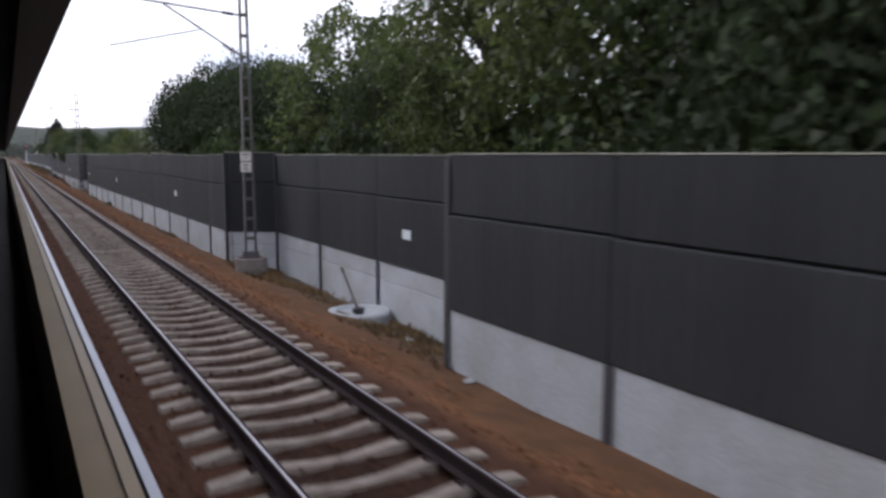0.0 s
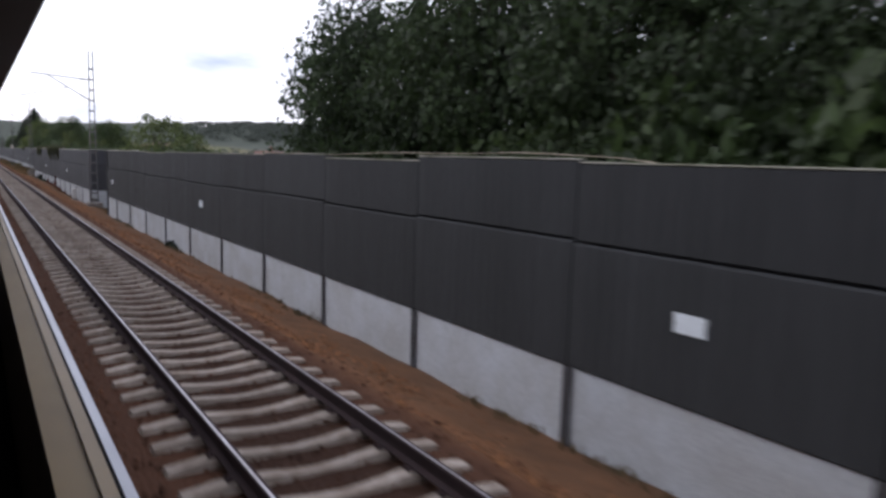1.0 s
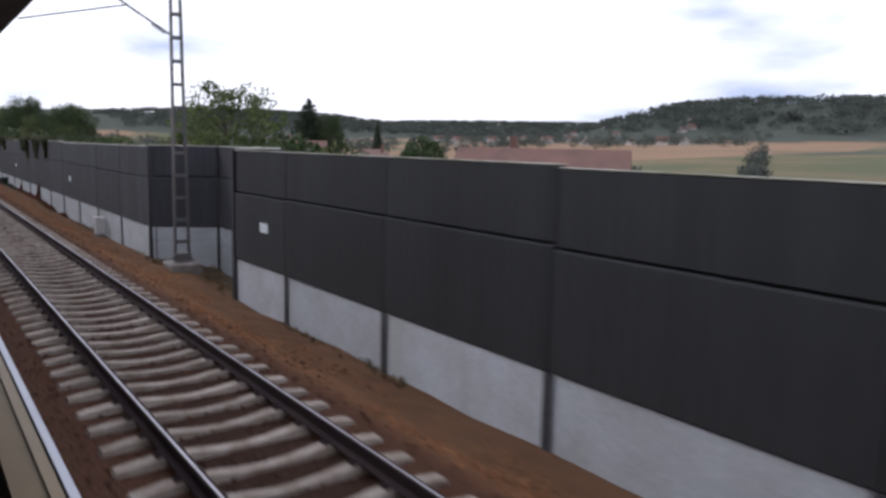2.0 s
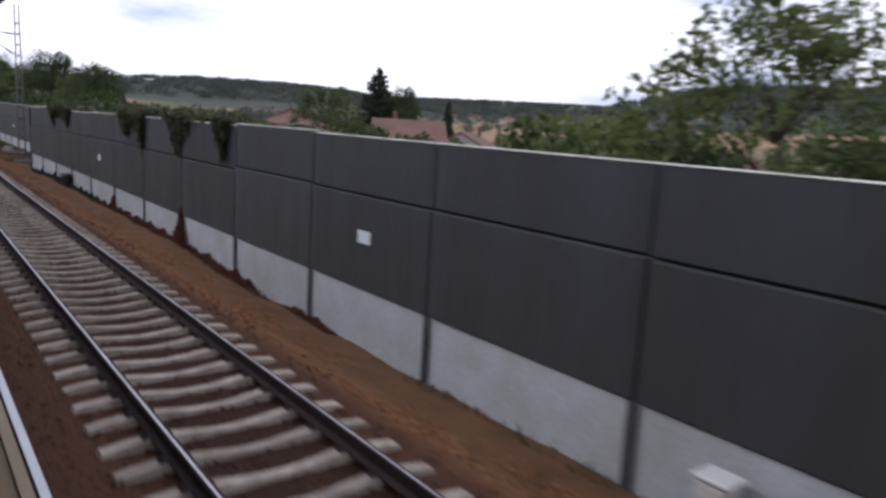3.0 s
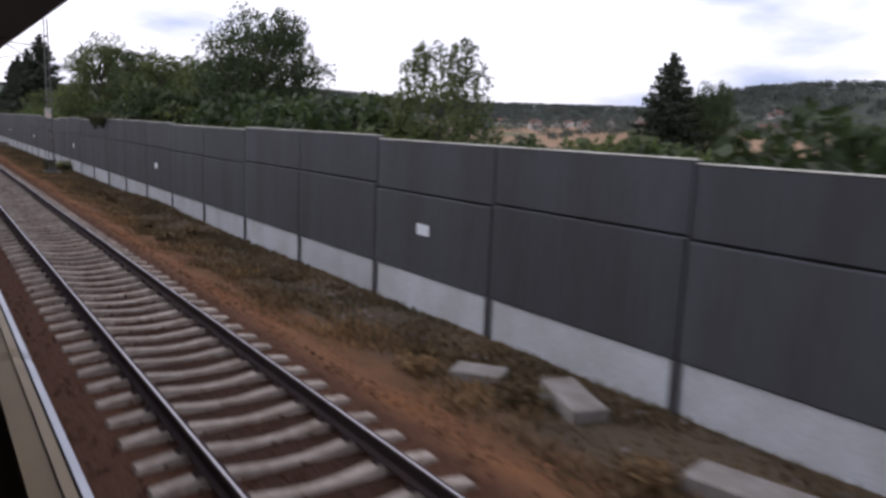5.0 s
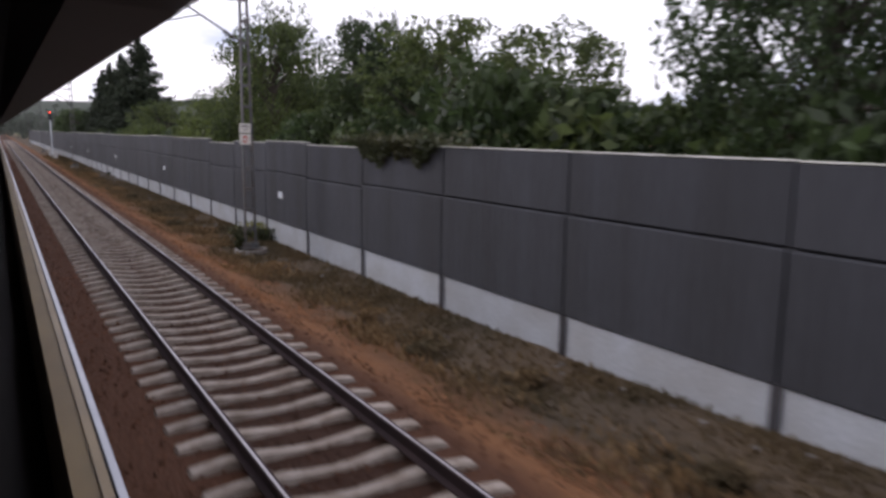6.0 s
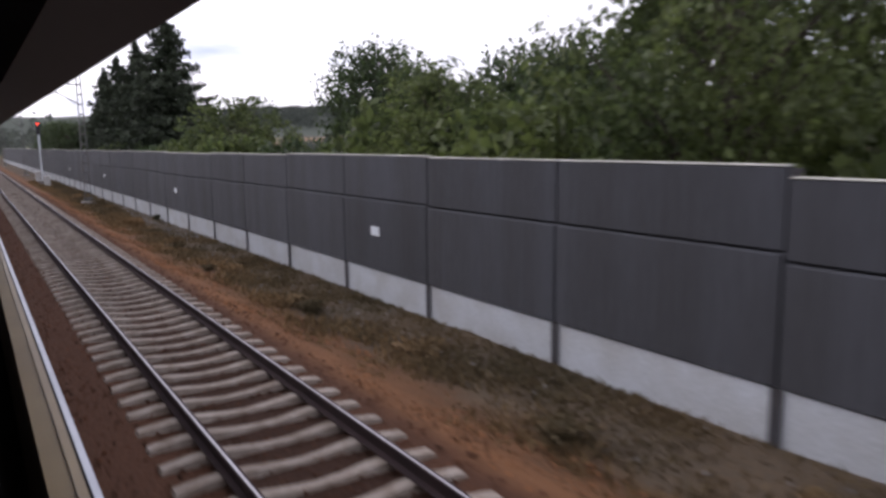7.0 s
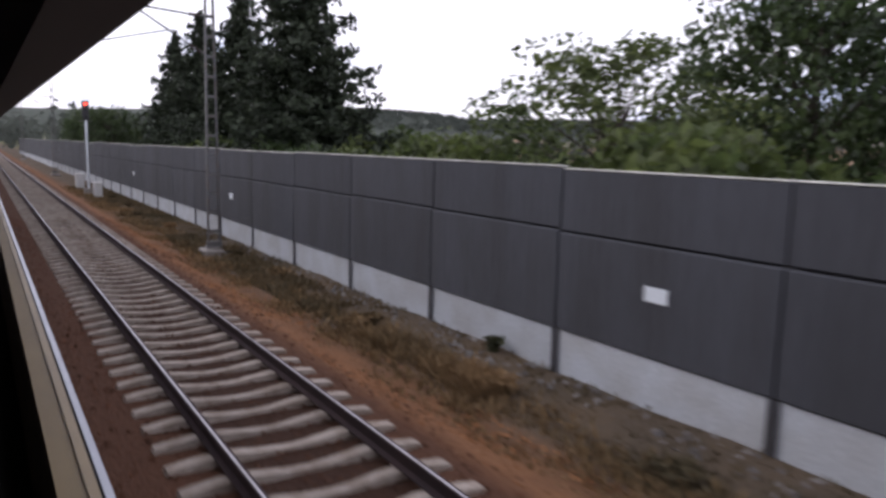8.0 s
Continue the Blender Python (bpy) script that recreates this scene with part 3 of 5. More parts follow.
# ---------------------------------------------------------------- plants
def cards(P, size, rng, flat=0.0, stretch=1.6):
    """Leaf quads of about that size round the points P."""
    n = len(P)
    a = rng.normal(size=(n, 3))
    a[:, 2] *= 1 - flat
    a /= np.linalg.norm(a, axis=1)[:, None]
    b = np.cross(a, rng.normal(size=(n, 3)))
    b /= np.linalg.norm(b, axis=1)[:, None]
    s = rng.uniform(0.6, 1.3, (n, 1)) * size
    a, b = a * s * stretch * 0.5, b * s * 0.5
    return np.stack([P - a, P - b * 0.9 + a * 0.1, P + a, P + b * 0.9 + a * 0.1], 1)


def limb_mesh(paths, name, material=None):
    """Tapered limbs along lists of (point, radius)."""
    bm = bmesh.new()
    for path in paths:
        rings = []
        for i, (p, r) in enumerate(path):
            d = (Vector(path[min(i + 1, len(path) - 1)][0]) - Vector(path[max(i - 1, 0)][0])).normalized()
            q = d.to_track_quat("Z", "Y")
            rings.append([bm.verts.new(Vector(p) + q @ Vector((r * math.cos(k * 1.047), r * math.sin(k * 1.047), 0))) for k in range(6)])
        for u, w in zip(rings, rings[1:]):
            for k in range(6):
                bm.faces.new((u[k], u[(k + 1) % 6], w[(k + 1) % 6], w[k]))
    return mesh_of(bm, name, material or M_BARK)


def broadleaf(seed, height, radius, low, leaves, size, material, blobs=22, gaps=0.0, clump=1.0, limb=1.0):
    """Trunk and crown meshes of a broadleaf tree on the origin: a crown of many leaf clumps on forked limbs."""
    rng = np.random.default_rng(seed)
    top = height * 0.62
    trunk = [((0, 0, -0.6), 0.030 * height), ((0.05, 0.02, low), 0.024 * height), ((0.12, -0.1, top), 0.010 * height)]
    paths, centres = [trunk], []
    for k in range(blobs):
        u = (k + 0.5) / blobs
        z = low + (height - low) * (0.10 + 0.84 * u)
        rr = radius * math.sqrt(max(0.03, 1 - ((u - 0.38) / 0.66) ** 2)) * rng.uniform(0.45, 0.92)
        a = k * 2.4 + rng.uniform(-0.5, 0.5)
        c = np.array([rr * math.cos(a), rr * math.sin(a), z])
        centres.append((c, clump * radius * rng.uniform(0.22, 0.44)))
        z0 = min(top, max(low * 0.7, z - rr * 0.8))
        mid = (c * np.array([0.5, 0.5, 0]) + np.array([0.05, 0, (z0 + z) / 2 - 0.1]))
        paths.append([((0.06, 0, z0), 0.010 * height * limb), (tuple(mid), 0.006 * height * limb), (tuple(c), 0.002 * height * limb)])
    pts = []
    per = leaves // blobs
    for c, r in centres:
        d = rng.normal(size=(per, 3))
        d /= np.linalg.norm(d, axis=1)[:, None]
        rad = r * rng.uniform(0.25, 1.0, per) ** 0.5
        p = d * rad[:, None] * np.array([1.15, 1.15, 0.8]) + c
        p += 0.18 * r * np.sin(p[:, [1, 2, 0]] * 3.1 + seed)
        if gaps:
            keep = np.sin(p[:, 0] * 2.3 + 1) * np.sin(p[:, 1] * 2.7) * np.sin(p[:, 2] * 2.1 + seed) > -0.35 + gaps
            p = p[keep]
        pts.append(p)
    P = np.concatenate(pts)
    P[:, 2] = np.where(P[:, 2] > low, low + (P[:, 2] - low) * (height - low) / (P[:, 2].max() - low), P[:, 2])
    return limb_mesh(paths, "trunk"), quads_mesh("crown", cards(P, size, rng), material)


def conifer(seed, height, radius, rows=46):
    """A spruce on the origin: uneven boughs that droop and turn up at the tip, with hanging needle sprays."""
    rng = np.random.default_rng(seed)
    pts, paths = [], [[((0, 0, -0.5), 0.018 * height), ((0, 0, height * 0.98), 0.004 * height)]]
    for k in range(rows):
        u = k / (rows - 1)
        rr = radius * (1 - u) ** 0.80 * (0.92 + 0.12 * math.sin(k * 2.3)) + 0.12
        n = int(4 + 5 * (1 - u))
        for j in range(n):
            a = j * 6.283 / n + rng.uniform(-0.4, 0.4) + k
            z = height * (0.04 + 0.94 * u) + rng.uniform(-0.4, 0.3) * (1.1 - u)
            ln = rr * rng.uniform(0.50, 1.30)
            m = int(12 + 46 * ln)
            t = rng.uniform(0.08, 1, m) ** 0.8
            droop = -0.34 * ln * t + 0.24 * ln * t ** 3
            side = rng.normal(0, 1, m) * (0.05 + 0.34 * ln * t * (1.08 - t))
            hang = np.abs(rng.normal(0, 0.24, m)) * (1.2 - 0.6 * u)
            pts.append(np.stack([math.cos(a) * ln * t - math.sin(a) * side, math.sin(a) * ln * t + math.cos(a) * side, z + droop - hang + rng.normal(0, 0.07, m)], -1))
    P = np.concatenate(pts)
    return limb_mesh(paths, "trunk"), quads_mesh("crown", cards(P, 0.16, rng, flat=0.0, stretch=2.0), M_NEEDLE)


KINDS = {
    "oak": broadleaf(11, 10, 4.2, 1.2, 36000, 0.125, M_LEAF, 46, gaps=0.11),
    "ash": broadleaf(12, 10, 4.0, 1.5, 34000, 0.125, M_LEAF2, 44, gaps=0.19),
    "round": broadleaf(13, 10, 4.6, 1.8, 36000, 0.13, M_LEAF, 50, gaps=0.12),
    "dense": broadleaf(31, 10, 4.3, 0.8, 42000, 0.14, M_LEAF_SHADED, 64, clump=1.2),
    "oak_back": broadleaf(21, 10, 4.2, 1.2, 19000, 0.18, M_LEAF, 46, gaps=0.10),
    "ash_back": broadleaf(22, 10, 4.0, 1.5, 18000, 0.18, M_LEAF2, 44, gaps=0.12),
    "round_back": broadleaf(23, 10, 4.6, 1.8, 19000, 0.18, M_LEAF, 50, gaps=0.08),
    "airy": broadleaf(19, 8, 3.5, 0.7, 21000, 0.12, M_LEAF2, 60, gaps=0.34, clump=0.70, limb=0.5),
    "bush": broadleaf(15, 4, 2.6, 0.15, 4200, 0.20, M_LEAF2, 24),
    "shrub": broadleaf(16, 4, 2.4, 0.15, 4200, 0.20, M_LEAF, 24),
    "spruce": conifer(17, 13, 4.3),
}


def plant(kind, x, y, height, width=None, turn=0.0, name="tree", label="", category="tree", group=""):
    """Puts one tree with its foot on the ground; width: factor on the crown's breadth."""
    if kind in ("oak", "ash", "round") and (x > 12.5 or y > 60) and not 170 < y < 220:
        kind += "_back"
    base = {"dense": 10, "oak_back": 10, "ash_back": 10, "round_back": 10, "oak": 10, "ash": 10, "round": 10, "airy": 8, "bush": 4, "shrub": 4, "spruce": 13}[kind]
    s = height / base
    w = s if width is None else s * width
    trunk, crown = KINDS[kind]
    if 4 < x < 16:
        # low boughs keep clear of the barrier
        V = np.empty(len(crown.vertices) * 3, np.float32)
        crown.vertices.foreach_get("co", V)
        V = V.reshape(-1, 3)
        V = V[V[:, 2] * s + float(ground_z(x, y)) < 2.9]
        if len(V):
            a = radians(turn)
            reach = -float((V[:, 0] * math.cos(a) - V[:, 1] * math.sin(a)).min()) * w
            wall = 6.7 if 10 < y < 27 or 74 < y < 84 else (5.0 if y < 134 else 6.3)
            x = max(x, wall + reach)
    m = pose(x, y, float(ground_z(x, y)), 0, 0, turn) @ Matrix.Diagonal((w, w, s, 1))
    root = empty(name, label, category, group, m=m)
    part("trunk", trunk, None, root)
    part("crown", crown, None, root)
    return root


rt = random.Random(21)
# grove close behind the first stretch
for i, (kind, x, y, h, w) in enumerate((
        ("dense", 10.6, -5, 13.5, 0.9), ("dense", 10.4, 2, 13.5, 0.85), ("dense", 11.0, 7.6, 13, 0.7), ("ash", 10.8, 13.6, 14, 0.85), ("ash", 11.0, 19.2, 11.5, 0.75),
        ("oak", 11.2, 24.0, 9.0, 0.85), ("airy", 10.8, 29, 10.4, 0.9), ("dense", 10.2, 34.4, 9.0, 0.80), ("airy", 14.8, 33.0, 10.5, 0.8), ("dense", 9.8, 39.5, 9.8, 0.72), ("dense", 9.2, 44.8, 9.8, 0.68), ("dense", 8.6, 49.6, 9.4, 0.70),
        ("dense", 16, 0, 16, 1.1), ("oak", 16.5, 11, 16.5, 1.0), ("dense", 14.0, 43, 8.4, 0.8), ("oak", 15.5, 37.5, 8.5, 0.8))):
    lab = "leafy ash tree with light green foliage behind the barrier" if kind == "ash" else ("airy broadleaf tree with sky between its boughs" if kind == "airy" else "tall dark green broadleaf tree behind the barrier")
    plant(kind, x, y, h, w, rt.uniform(0, 360), label=lab, group="grove behind the barrier")
for y in range(-6, 50, 4):
    far_in = 2.0 if 10 < y < 28 else 0.4
    plant("shrub" if y % 8 else "bush", 7.6 + far_in + rt.uniform(0, 0.8), y + rt.uniform(-1, 1), rt.uniform(4.6, 5.6), 0.72, rt.uniform(0, 360), "bush", "dense dark green undergrowth bush behind the barrier", "bush", "undergrowth bushes")
# middle stretch: one airy tree, a hedge and far trees
plant("airy", 11.2, 93.5, 7.4, 1.0, 20, label="airy broadleaf tree beside a low hedge", group="field trees")
for i, y in enumerate((88.5, 92, 96.5, 100, 104.5, 109, 114)):
    plant("bush" if i % 2 else "shrub", 12.4 + rt.uniform(-1, 1.5), y, rt.uniform(4.2, 5.0) + (-0.5 if y > 100 else 0.6), 0.95, rt.uniform(0, 360), "bush", "green hedge bush behind the barrier", "bush", "hedge bushes")
for x, y, h in ((24, 135.5, 7.6), (22, 130, 4.4), (20, 121, 4.0), (33, 109, 6.2), (37.4, 114, 7.4), (28, 111, 5.2), (34, 117, 5.0), (21, 140, 4.6), (31, 154, 5.6), (25, 152.5, 4.8)):
    plant("airy" if h == 7.6 else ("shrub" if h > 6 else "bush"), x, y, h, 0.9 if h < 6 else (1.0 if h == 7.6 else 0.6), rt.uniform(0, 360), "tree" if h > 6 else "bush", "small field tree at the edge of the gardens" if h > 6 else "low green bush at the field edge", "tree" if h > 6 else "bush", "field trees")
plant("spruce", 65.5, 195.6, 16.8, 1.35, 10, "conifer", "dark spruce near the red-roofed house", "conifer", "spruces")
plant("round", 68.6, 192.5, 14.0, 0.5, 40, label="dark broadleaf tree close beside a spruce", group="field trees")
plant("spruce", 87, 204, 14.2, 0.6, 30, "conifer", "slim dark spruce at the field edge", "conifer", "spruces")
plant("round", 13.0, 181.0, 10.2, 0.72, 70, label="round dark green tree behind the barrier", group="field trees")
for i, (x, y, h) in enumerate(((11.5, 150, 4.9), (14, 157, 4.5), (11.5, 164, 4.4), (14.5, 171, 4.9), (12, 184, 5.4), (17, 145, 5.0), (23, 172, 4.8), (26, 164, 4.6), (21, 181, 5.0), (30, 178, 4.8), (19, 160, 4.6), (24, 155, 4.4))):
    plant("bush" if i % 3 else "shrub", x, y, h, 1.0, rt.uniform(0, 360), "bush", "tall green bush behind the barrier", "bush", "hedge bushes")
for x, y, h in ((10.6, 165.6, 5.0), (11.0, 168.4, 5.3), (10.4, 171.2, 5.2), (11.2, 174.0, 5.4), (10.8, 177.0, 5.5), (12.0, 126.5, 4.2), (13.5, 131.0, 4.2), (12.5, 135.5, 4.6), (14.0, 140.0, 4.6), (12.0, 144.5, 4.6)):
    plant("bush" if h < 4.5 else "shrub", x, y, h, 1.0, rt.uniform(0, 360), "bush", "green hedge bush behind the barrier", "bush", "hedge bushes")
plant("airy", 11.4, 162.4, 6.9, 0.72, 140, label="airy broadleaf tree beside low bushes", group="field trees")
plant("airy", 17.5, 176.0, 6.4, 0.8, 200, label="airy broadleaf tree beside low bushes", group="field trees")
# trees behind the last stretch
for kind, x, y, h, w, lab in (
        ("airy", 12.2, 195.0, 8.5, 1.05, "airy broadleaf tree leaning over the barrier"),
        ("airy", 12.4, 189.3, 7.6, 1.0, "airy broadleaf tree behind a bush"),
        ("oak", 11.4, 199.4, 9.4, 0.7, "dark green broadleaf tree behind the barrier"),
        ("ash", 10.4, 209.0, 10.8, 0.72, "broadleaf tree with light green foliage"),
        ("airy", 17.0, 210.0, 8.8, 0.9, "airy broadleaf tree behind the barrier"),
        ("round", 16.5, 219.0, 8.4, 0.8, "large dark broadleaf tree with a rounded crown"),
        ("ash", 9.4, 217.5, 6.6, 0.9, "small broadleaf tree behind the barrier"),
        ("round", 24.5, 232.0, 10.7, 0.92, "large broadleaf tree with a wide crown"),
        ("round", 20.8, 242.0, 11.6, 0.80, "large round broadleaf tree behind shrubs"),
        ("oak", 26.0, 222.0, 12.5, 0.9, "dark green broadleaf tree behind the barrier"),
        ("airy", 11.0, 241.0, 6.9, 1.25, "small airy tree with thin foliage")):
    plant(kind, x, y, h, w, rt.uniform(0, 360), label=lab, group="trees behind the last stretch")
for x, y, h, w in ((11.9, 266.0, 15.6, 1.25), (12.2, 274.0, 14.0, 1.1), (11.8, 282.0, 13.4, 1.1), (11.6, 289.0, 12.8, 1.0)):
    plant("spruce", x, y, h, w, rt.uniform(0, 360), "conifer", "tall dark spruce close behind the barrier", "conifer", "spruces")
plant("shrub", 8.9, 188.2, 6.2, 0.75, 30, "bush", "bush hanging over the barrier top", "bush", "hedge bushes")
for i in range(26):
    y = 186 + i * 3.9
    plant("bush" if i % 2 else "shrub", 9.6 + rt.uniform(-0.6, 4.0), y + rt.uniform(-1, 1), rt.uniform(3.9, 4.8) + (0.55 if 189 < y < 201 else 1.1 if y < 224 else 0), 0.85, rt.uniform(0, 360), "bush", "green shrub along the barrier", "bush", "shrubs along the barrier")
for i in range(16):
    y = 222 + i * 5.2
    plant("shrub" if i % 2 else "bush", 16 + rt.uniform(0, 9), y, rt.uniform(4.6, 6.0), 1.1, rt.uniform(0, 360), "bush", "green shrub behind the barrier", "bush", "shrubs along the barrier")
for x, y, h in ((14, 292, 9), (18, 305, 10), (11, 318, 8), (24, 330, 11), (12, 345, 9), (30, 300, 10)):
    plant("oak", x, y, h, 1.0, rt.uniform(0, 360), label="far dark green broadleaf tree", group="far trees")


def woods(name, label, spots, size, material, per=26, leaf=2.2):
    """Far woods as one mass of leaf clumps: spots of (x, y, height, spread)."""
    rng = np.random.default_rng(41)
    pts = []
    for x, y, h, r in spots:
        d = rng.normal(size=(per, 3))
        d /= np.linalg.norm(d, axis=1)[:, None]
        pts.append(np.array([x, y, float(ground_z(x, y)) + h * 0.55]) + d * rng.uniform(0.3, 1, (per, 1)) * np.array([r, r, h * 0.5]))
    tagged(new(name, quads_mesh(name, cards(np.concatenate(pts), leaf, rng), material)), label, "woods", kind="stuff")


rw = np.random.default_rng(51)
hedge = []
for x0, y0, x1, y1, n in ((70, 130, 150, 190, 9), (110, 250, 260, 330, 16), (170, 160, 330, 250, 14), (240, 420, 420, 500, 16), (95, 300, 130, 420, 10)):
    for k in range(n):
        u = (k + float(rw.uniform(0, 0.8))) / n
        hedge.append((x0 + (x1 - x0) * u + float(rw.normal(0, 2)), y0 + (y1 - y0) * u + float(rw.normal(0, 2)), float(rw.uniform(3, 7)), float(rw.uniform(2.5, 4.5))))
for k in range(210):
    a, r = radians(float(rw.uniform(33, 62))), float(rw.uniform(460, 1000))
    hedge.append((r * math.sin(a), 85 + r * math.cos(a), float(rw.uniform(6, 11)), float(rw.uniform(4, 7))))
woods("far_hedges", "far hedges and field trees paled with painted haze", hedge, 1, M_HAZEWOOD, 110, 0.8)
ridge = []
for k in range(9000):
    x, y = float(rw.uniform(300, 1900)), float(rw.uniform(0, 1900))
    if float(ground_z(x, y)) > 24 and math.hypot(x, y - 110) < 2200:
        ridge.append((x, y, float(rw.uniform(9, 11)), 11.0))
woods("hill_woods", "green woods on the far hills paled with painted haze", ridge, 1, M_HAZEWOOD, 44, 2.6)
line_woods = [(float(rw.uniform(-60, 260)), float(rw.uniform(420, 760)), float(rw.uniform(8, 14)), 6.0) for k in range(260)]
woods("line_woods", "far woods where the line bends away", line_woods, 1, M_HAZEWOOD, 70, 1.4)


def clump(name, label, category, P, size, material, group=""):
    rng = np.random.default_rng(int(abs(P[0, 1]) * 100) % 9973)
    return tagged(new(name, quads_mesh(name, cards(P, size, rng), material)), label, category, group)


def ivy(y, width, drop, thick=0.22, x=X_FRONT, top=2.72, n=1500):
    """A curtain of ivy over the barrier's top, hanging down its face."""
    rng = np.random.default_rng(int(y * 10))
    u = rng.uniform(-1, 1, n) + rng.normal(0, 0.10, n)
    t = rng.uniform(0, 1, n) ** 1.15
    ragged = 0.55 + 0.28 * np.sin(u * 3.7 + y) + 0.17 * np.sin(u * 11 + 2 * y) + 0.12 * np.sin(u * 23 + y)
    reach = drop * np.clip(ragged, 0.12, 1.1) * (1 - 0.6 * np.abs(u).clip(0, 1) ** 3)
    P = np.stack([x - rng.uniform(0.0, thick, n) * (1 - 0.5 * t), y + u * width * (1 - 0.12 * t), top + 0.14 - (reach + 0.14) * t], -1)
    k = n // 3
    P[:k] = np.stack([rng.uniform(x - 0.2, x + 0.6, k), y + rng.normal(0, 0.75, k) * width, top + np.abs(rng.normal(0.03, 0.13, k))], -1)
    root = empty("ivy", "green ivy hanging over the barrier's top edge", "ivy", "ivy curtains")
    part("foliage", quads_mesh("foliage", cards(P, 0.085, rng), M_IVY), None, root)
    for k in range(3):
        yy = y + rng.uniform(-0.4, 0.4) * width
        part("stem", add_rod(add_rod(bmesh.new(), (x - 0.03, yy, top - drop * 0.8), (x - 0.05, yy + 0.03, top + 0.02), 0.010, 0.014, 6), (x - 0.05, yy + 0.03, top + 0.02), (x + 0.3, yy + 0.1, top + 0.10), 0.014, 0.016, 6), M_BARK, root)
    return root


for y, w, d, n in ((103.9, 0.38, 1.05, 1700), (107.3, 0.75, 1.0, 2900), (111.2, 0.32, 1.35, 1500), (112.8, 0.78, 0.85, 2700), (123.9, 0.65, 0.95, 2500), (125.7, 0.15, 0.5, 400), (127.3, 0.72, 0.85, 2600)):
    ivy(y, w, d, n=n)
ivy(187.4, 1.9, 0.65, x=X_BACK, top=2.80, n=3200)


def top_cable(points, label="thin pale cable trailing over the barrier top"):
    """A thin pale cable through the points."""
    fine = []
    for a, b2 in zip(points, points[1:]):
        for k in range(6):
            fine.append(Vector(a).lerp(Vector(b2), k / 6) + Vector((0, 0, 0.03 * math.sin(k * math.pi / 6))))
    fine.append(Vector(points[-1]))
    tagged(new("top_cable", limb_mesh([[(p, 0.007 + 0.002 * math.sin(k)) for k, p in enumerate(fine)]], "top_cable", M_CABLE)), label, "stem", "dry stems")


M_CABLE = mat("top_cable", (0.36, 0.31, 0.24), 0.9)
top_cable([(X_FRONT + 0.12, 118.2, 2.66), (X_FRONT + 0.05, 119.4, 2.95), (X_FRONT + 0.05, 120.9, 2.86), (X_FRONT + 0.1, 122.4, 2.74)])
top_cable([(X_FRONT + 0.12, 83.6, 2.68), (X_FRONT + 0.05, 84.8, 2.86), (X_FRONT + 0.05, 86.0, 2.84), (X_FRONT + 0.1, 87.4, 2.68)])
top_cable([(X_FRONT + 0.12, 98.4, 2.68), (X_FRONT + 0.05, 99.6, 2.88), (X_FRONT + 0.1, 101.4, 2.68)])
top_cable([(X_FRONT + 0.12, 34.9, 2.68), (X_FRONT + 0.05, 36.2, 2.80), (X_FRONT + 0.05, 39.0, 2.81), (X_FRONT + 0.1, 44.6, 2.74)])


def creeper(y, height, spread, material, label, x=X_FRONT, n=3200):
    """A creeper that climbs from the foot of the plinth."""
    rng = np.random.default_rng(int(y * 7))
    t = rng.uniform(0, 1, n) ** 1.6
    z0 = float(ground_z(x - 0.15, y)) - 0.02
    if height > 0.35:
        u = rng.normal(0, 0.42, n).clip(-0.9, 0.9) * (0.12 + 0.88 * (1 - t) ** 2)
    else:
        u = rng.uniform(-1, 1, n)
        t = t * (0.6 + 0.25 * np.sin(u * 9 + y) + 0.15 * np.sin(u * 23 + 2 * y)) * (1 - u ** 4)
    P = np.stack([x - rng.uniform(0.01, 0.20, n) * (1 - 0.7 * t), y + u * spread, z0 + height * t], -1)
    return clump("creeper", label, "creeper", P, 0.045, material, "creepers on the plinth")


for y, h, s in ((99.1, 0.16, 1.2), (103.1, 0.25, 1.4), (107.1, 1.05, 0.85), (109.0, 0.22, 2.0), (110.8, 0.24, 2.0), (112.6, 0.24, 1.8), (114.0, 0.22, 1.6), (115.1, 0.5, 0.6), (117.0, 0.18, 1.8), (105.5, 0.2, 1.8)):
    creeper(y, h, s, M_REDVINE, "rusty red creeper climbing the concrete plinth")
for y, h, s in ((121.0, 0.28, 1.8), (118.5, 0.22, 1.6), (123.6, 0.30, 1.6), (125.6, 0.32, 1.6), (127.1, 0.4, 0.35), (127.6, 0.26, 1.7), (129.6, 0.24, 1.8), (131.1, 0.36, 0.35), (133.0, 0.22, 1.6), (59.0, 0.3, 0.8)):
    creeper(y, h, s, M_CREEPER, "dark green creeper growing against the concrete plinth")


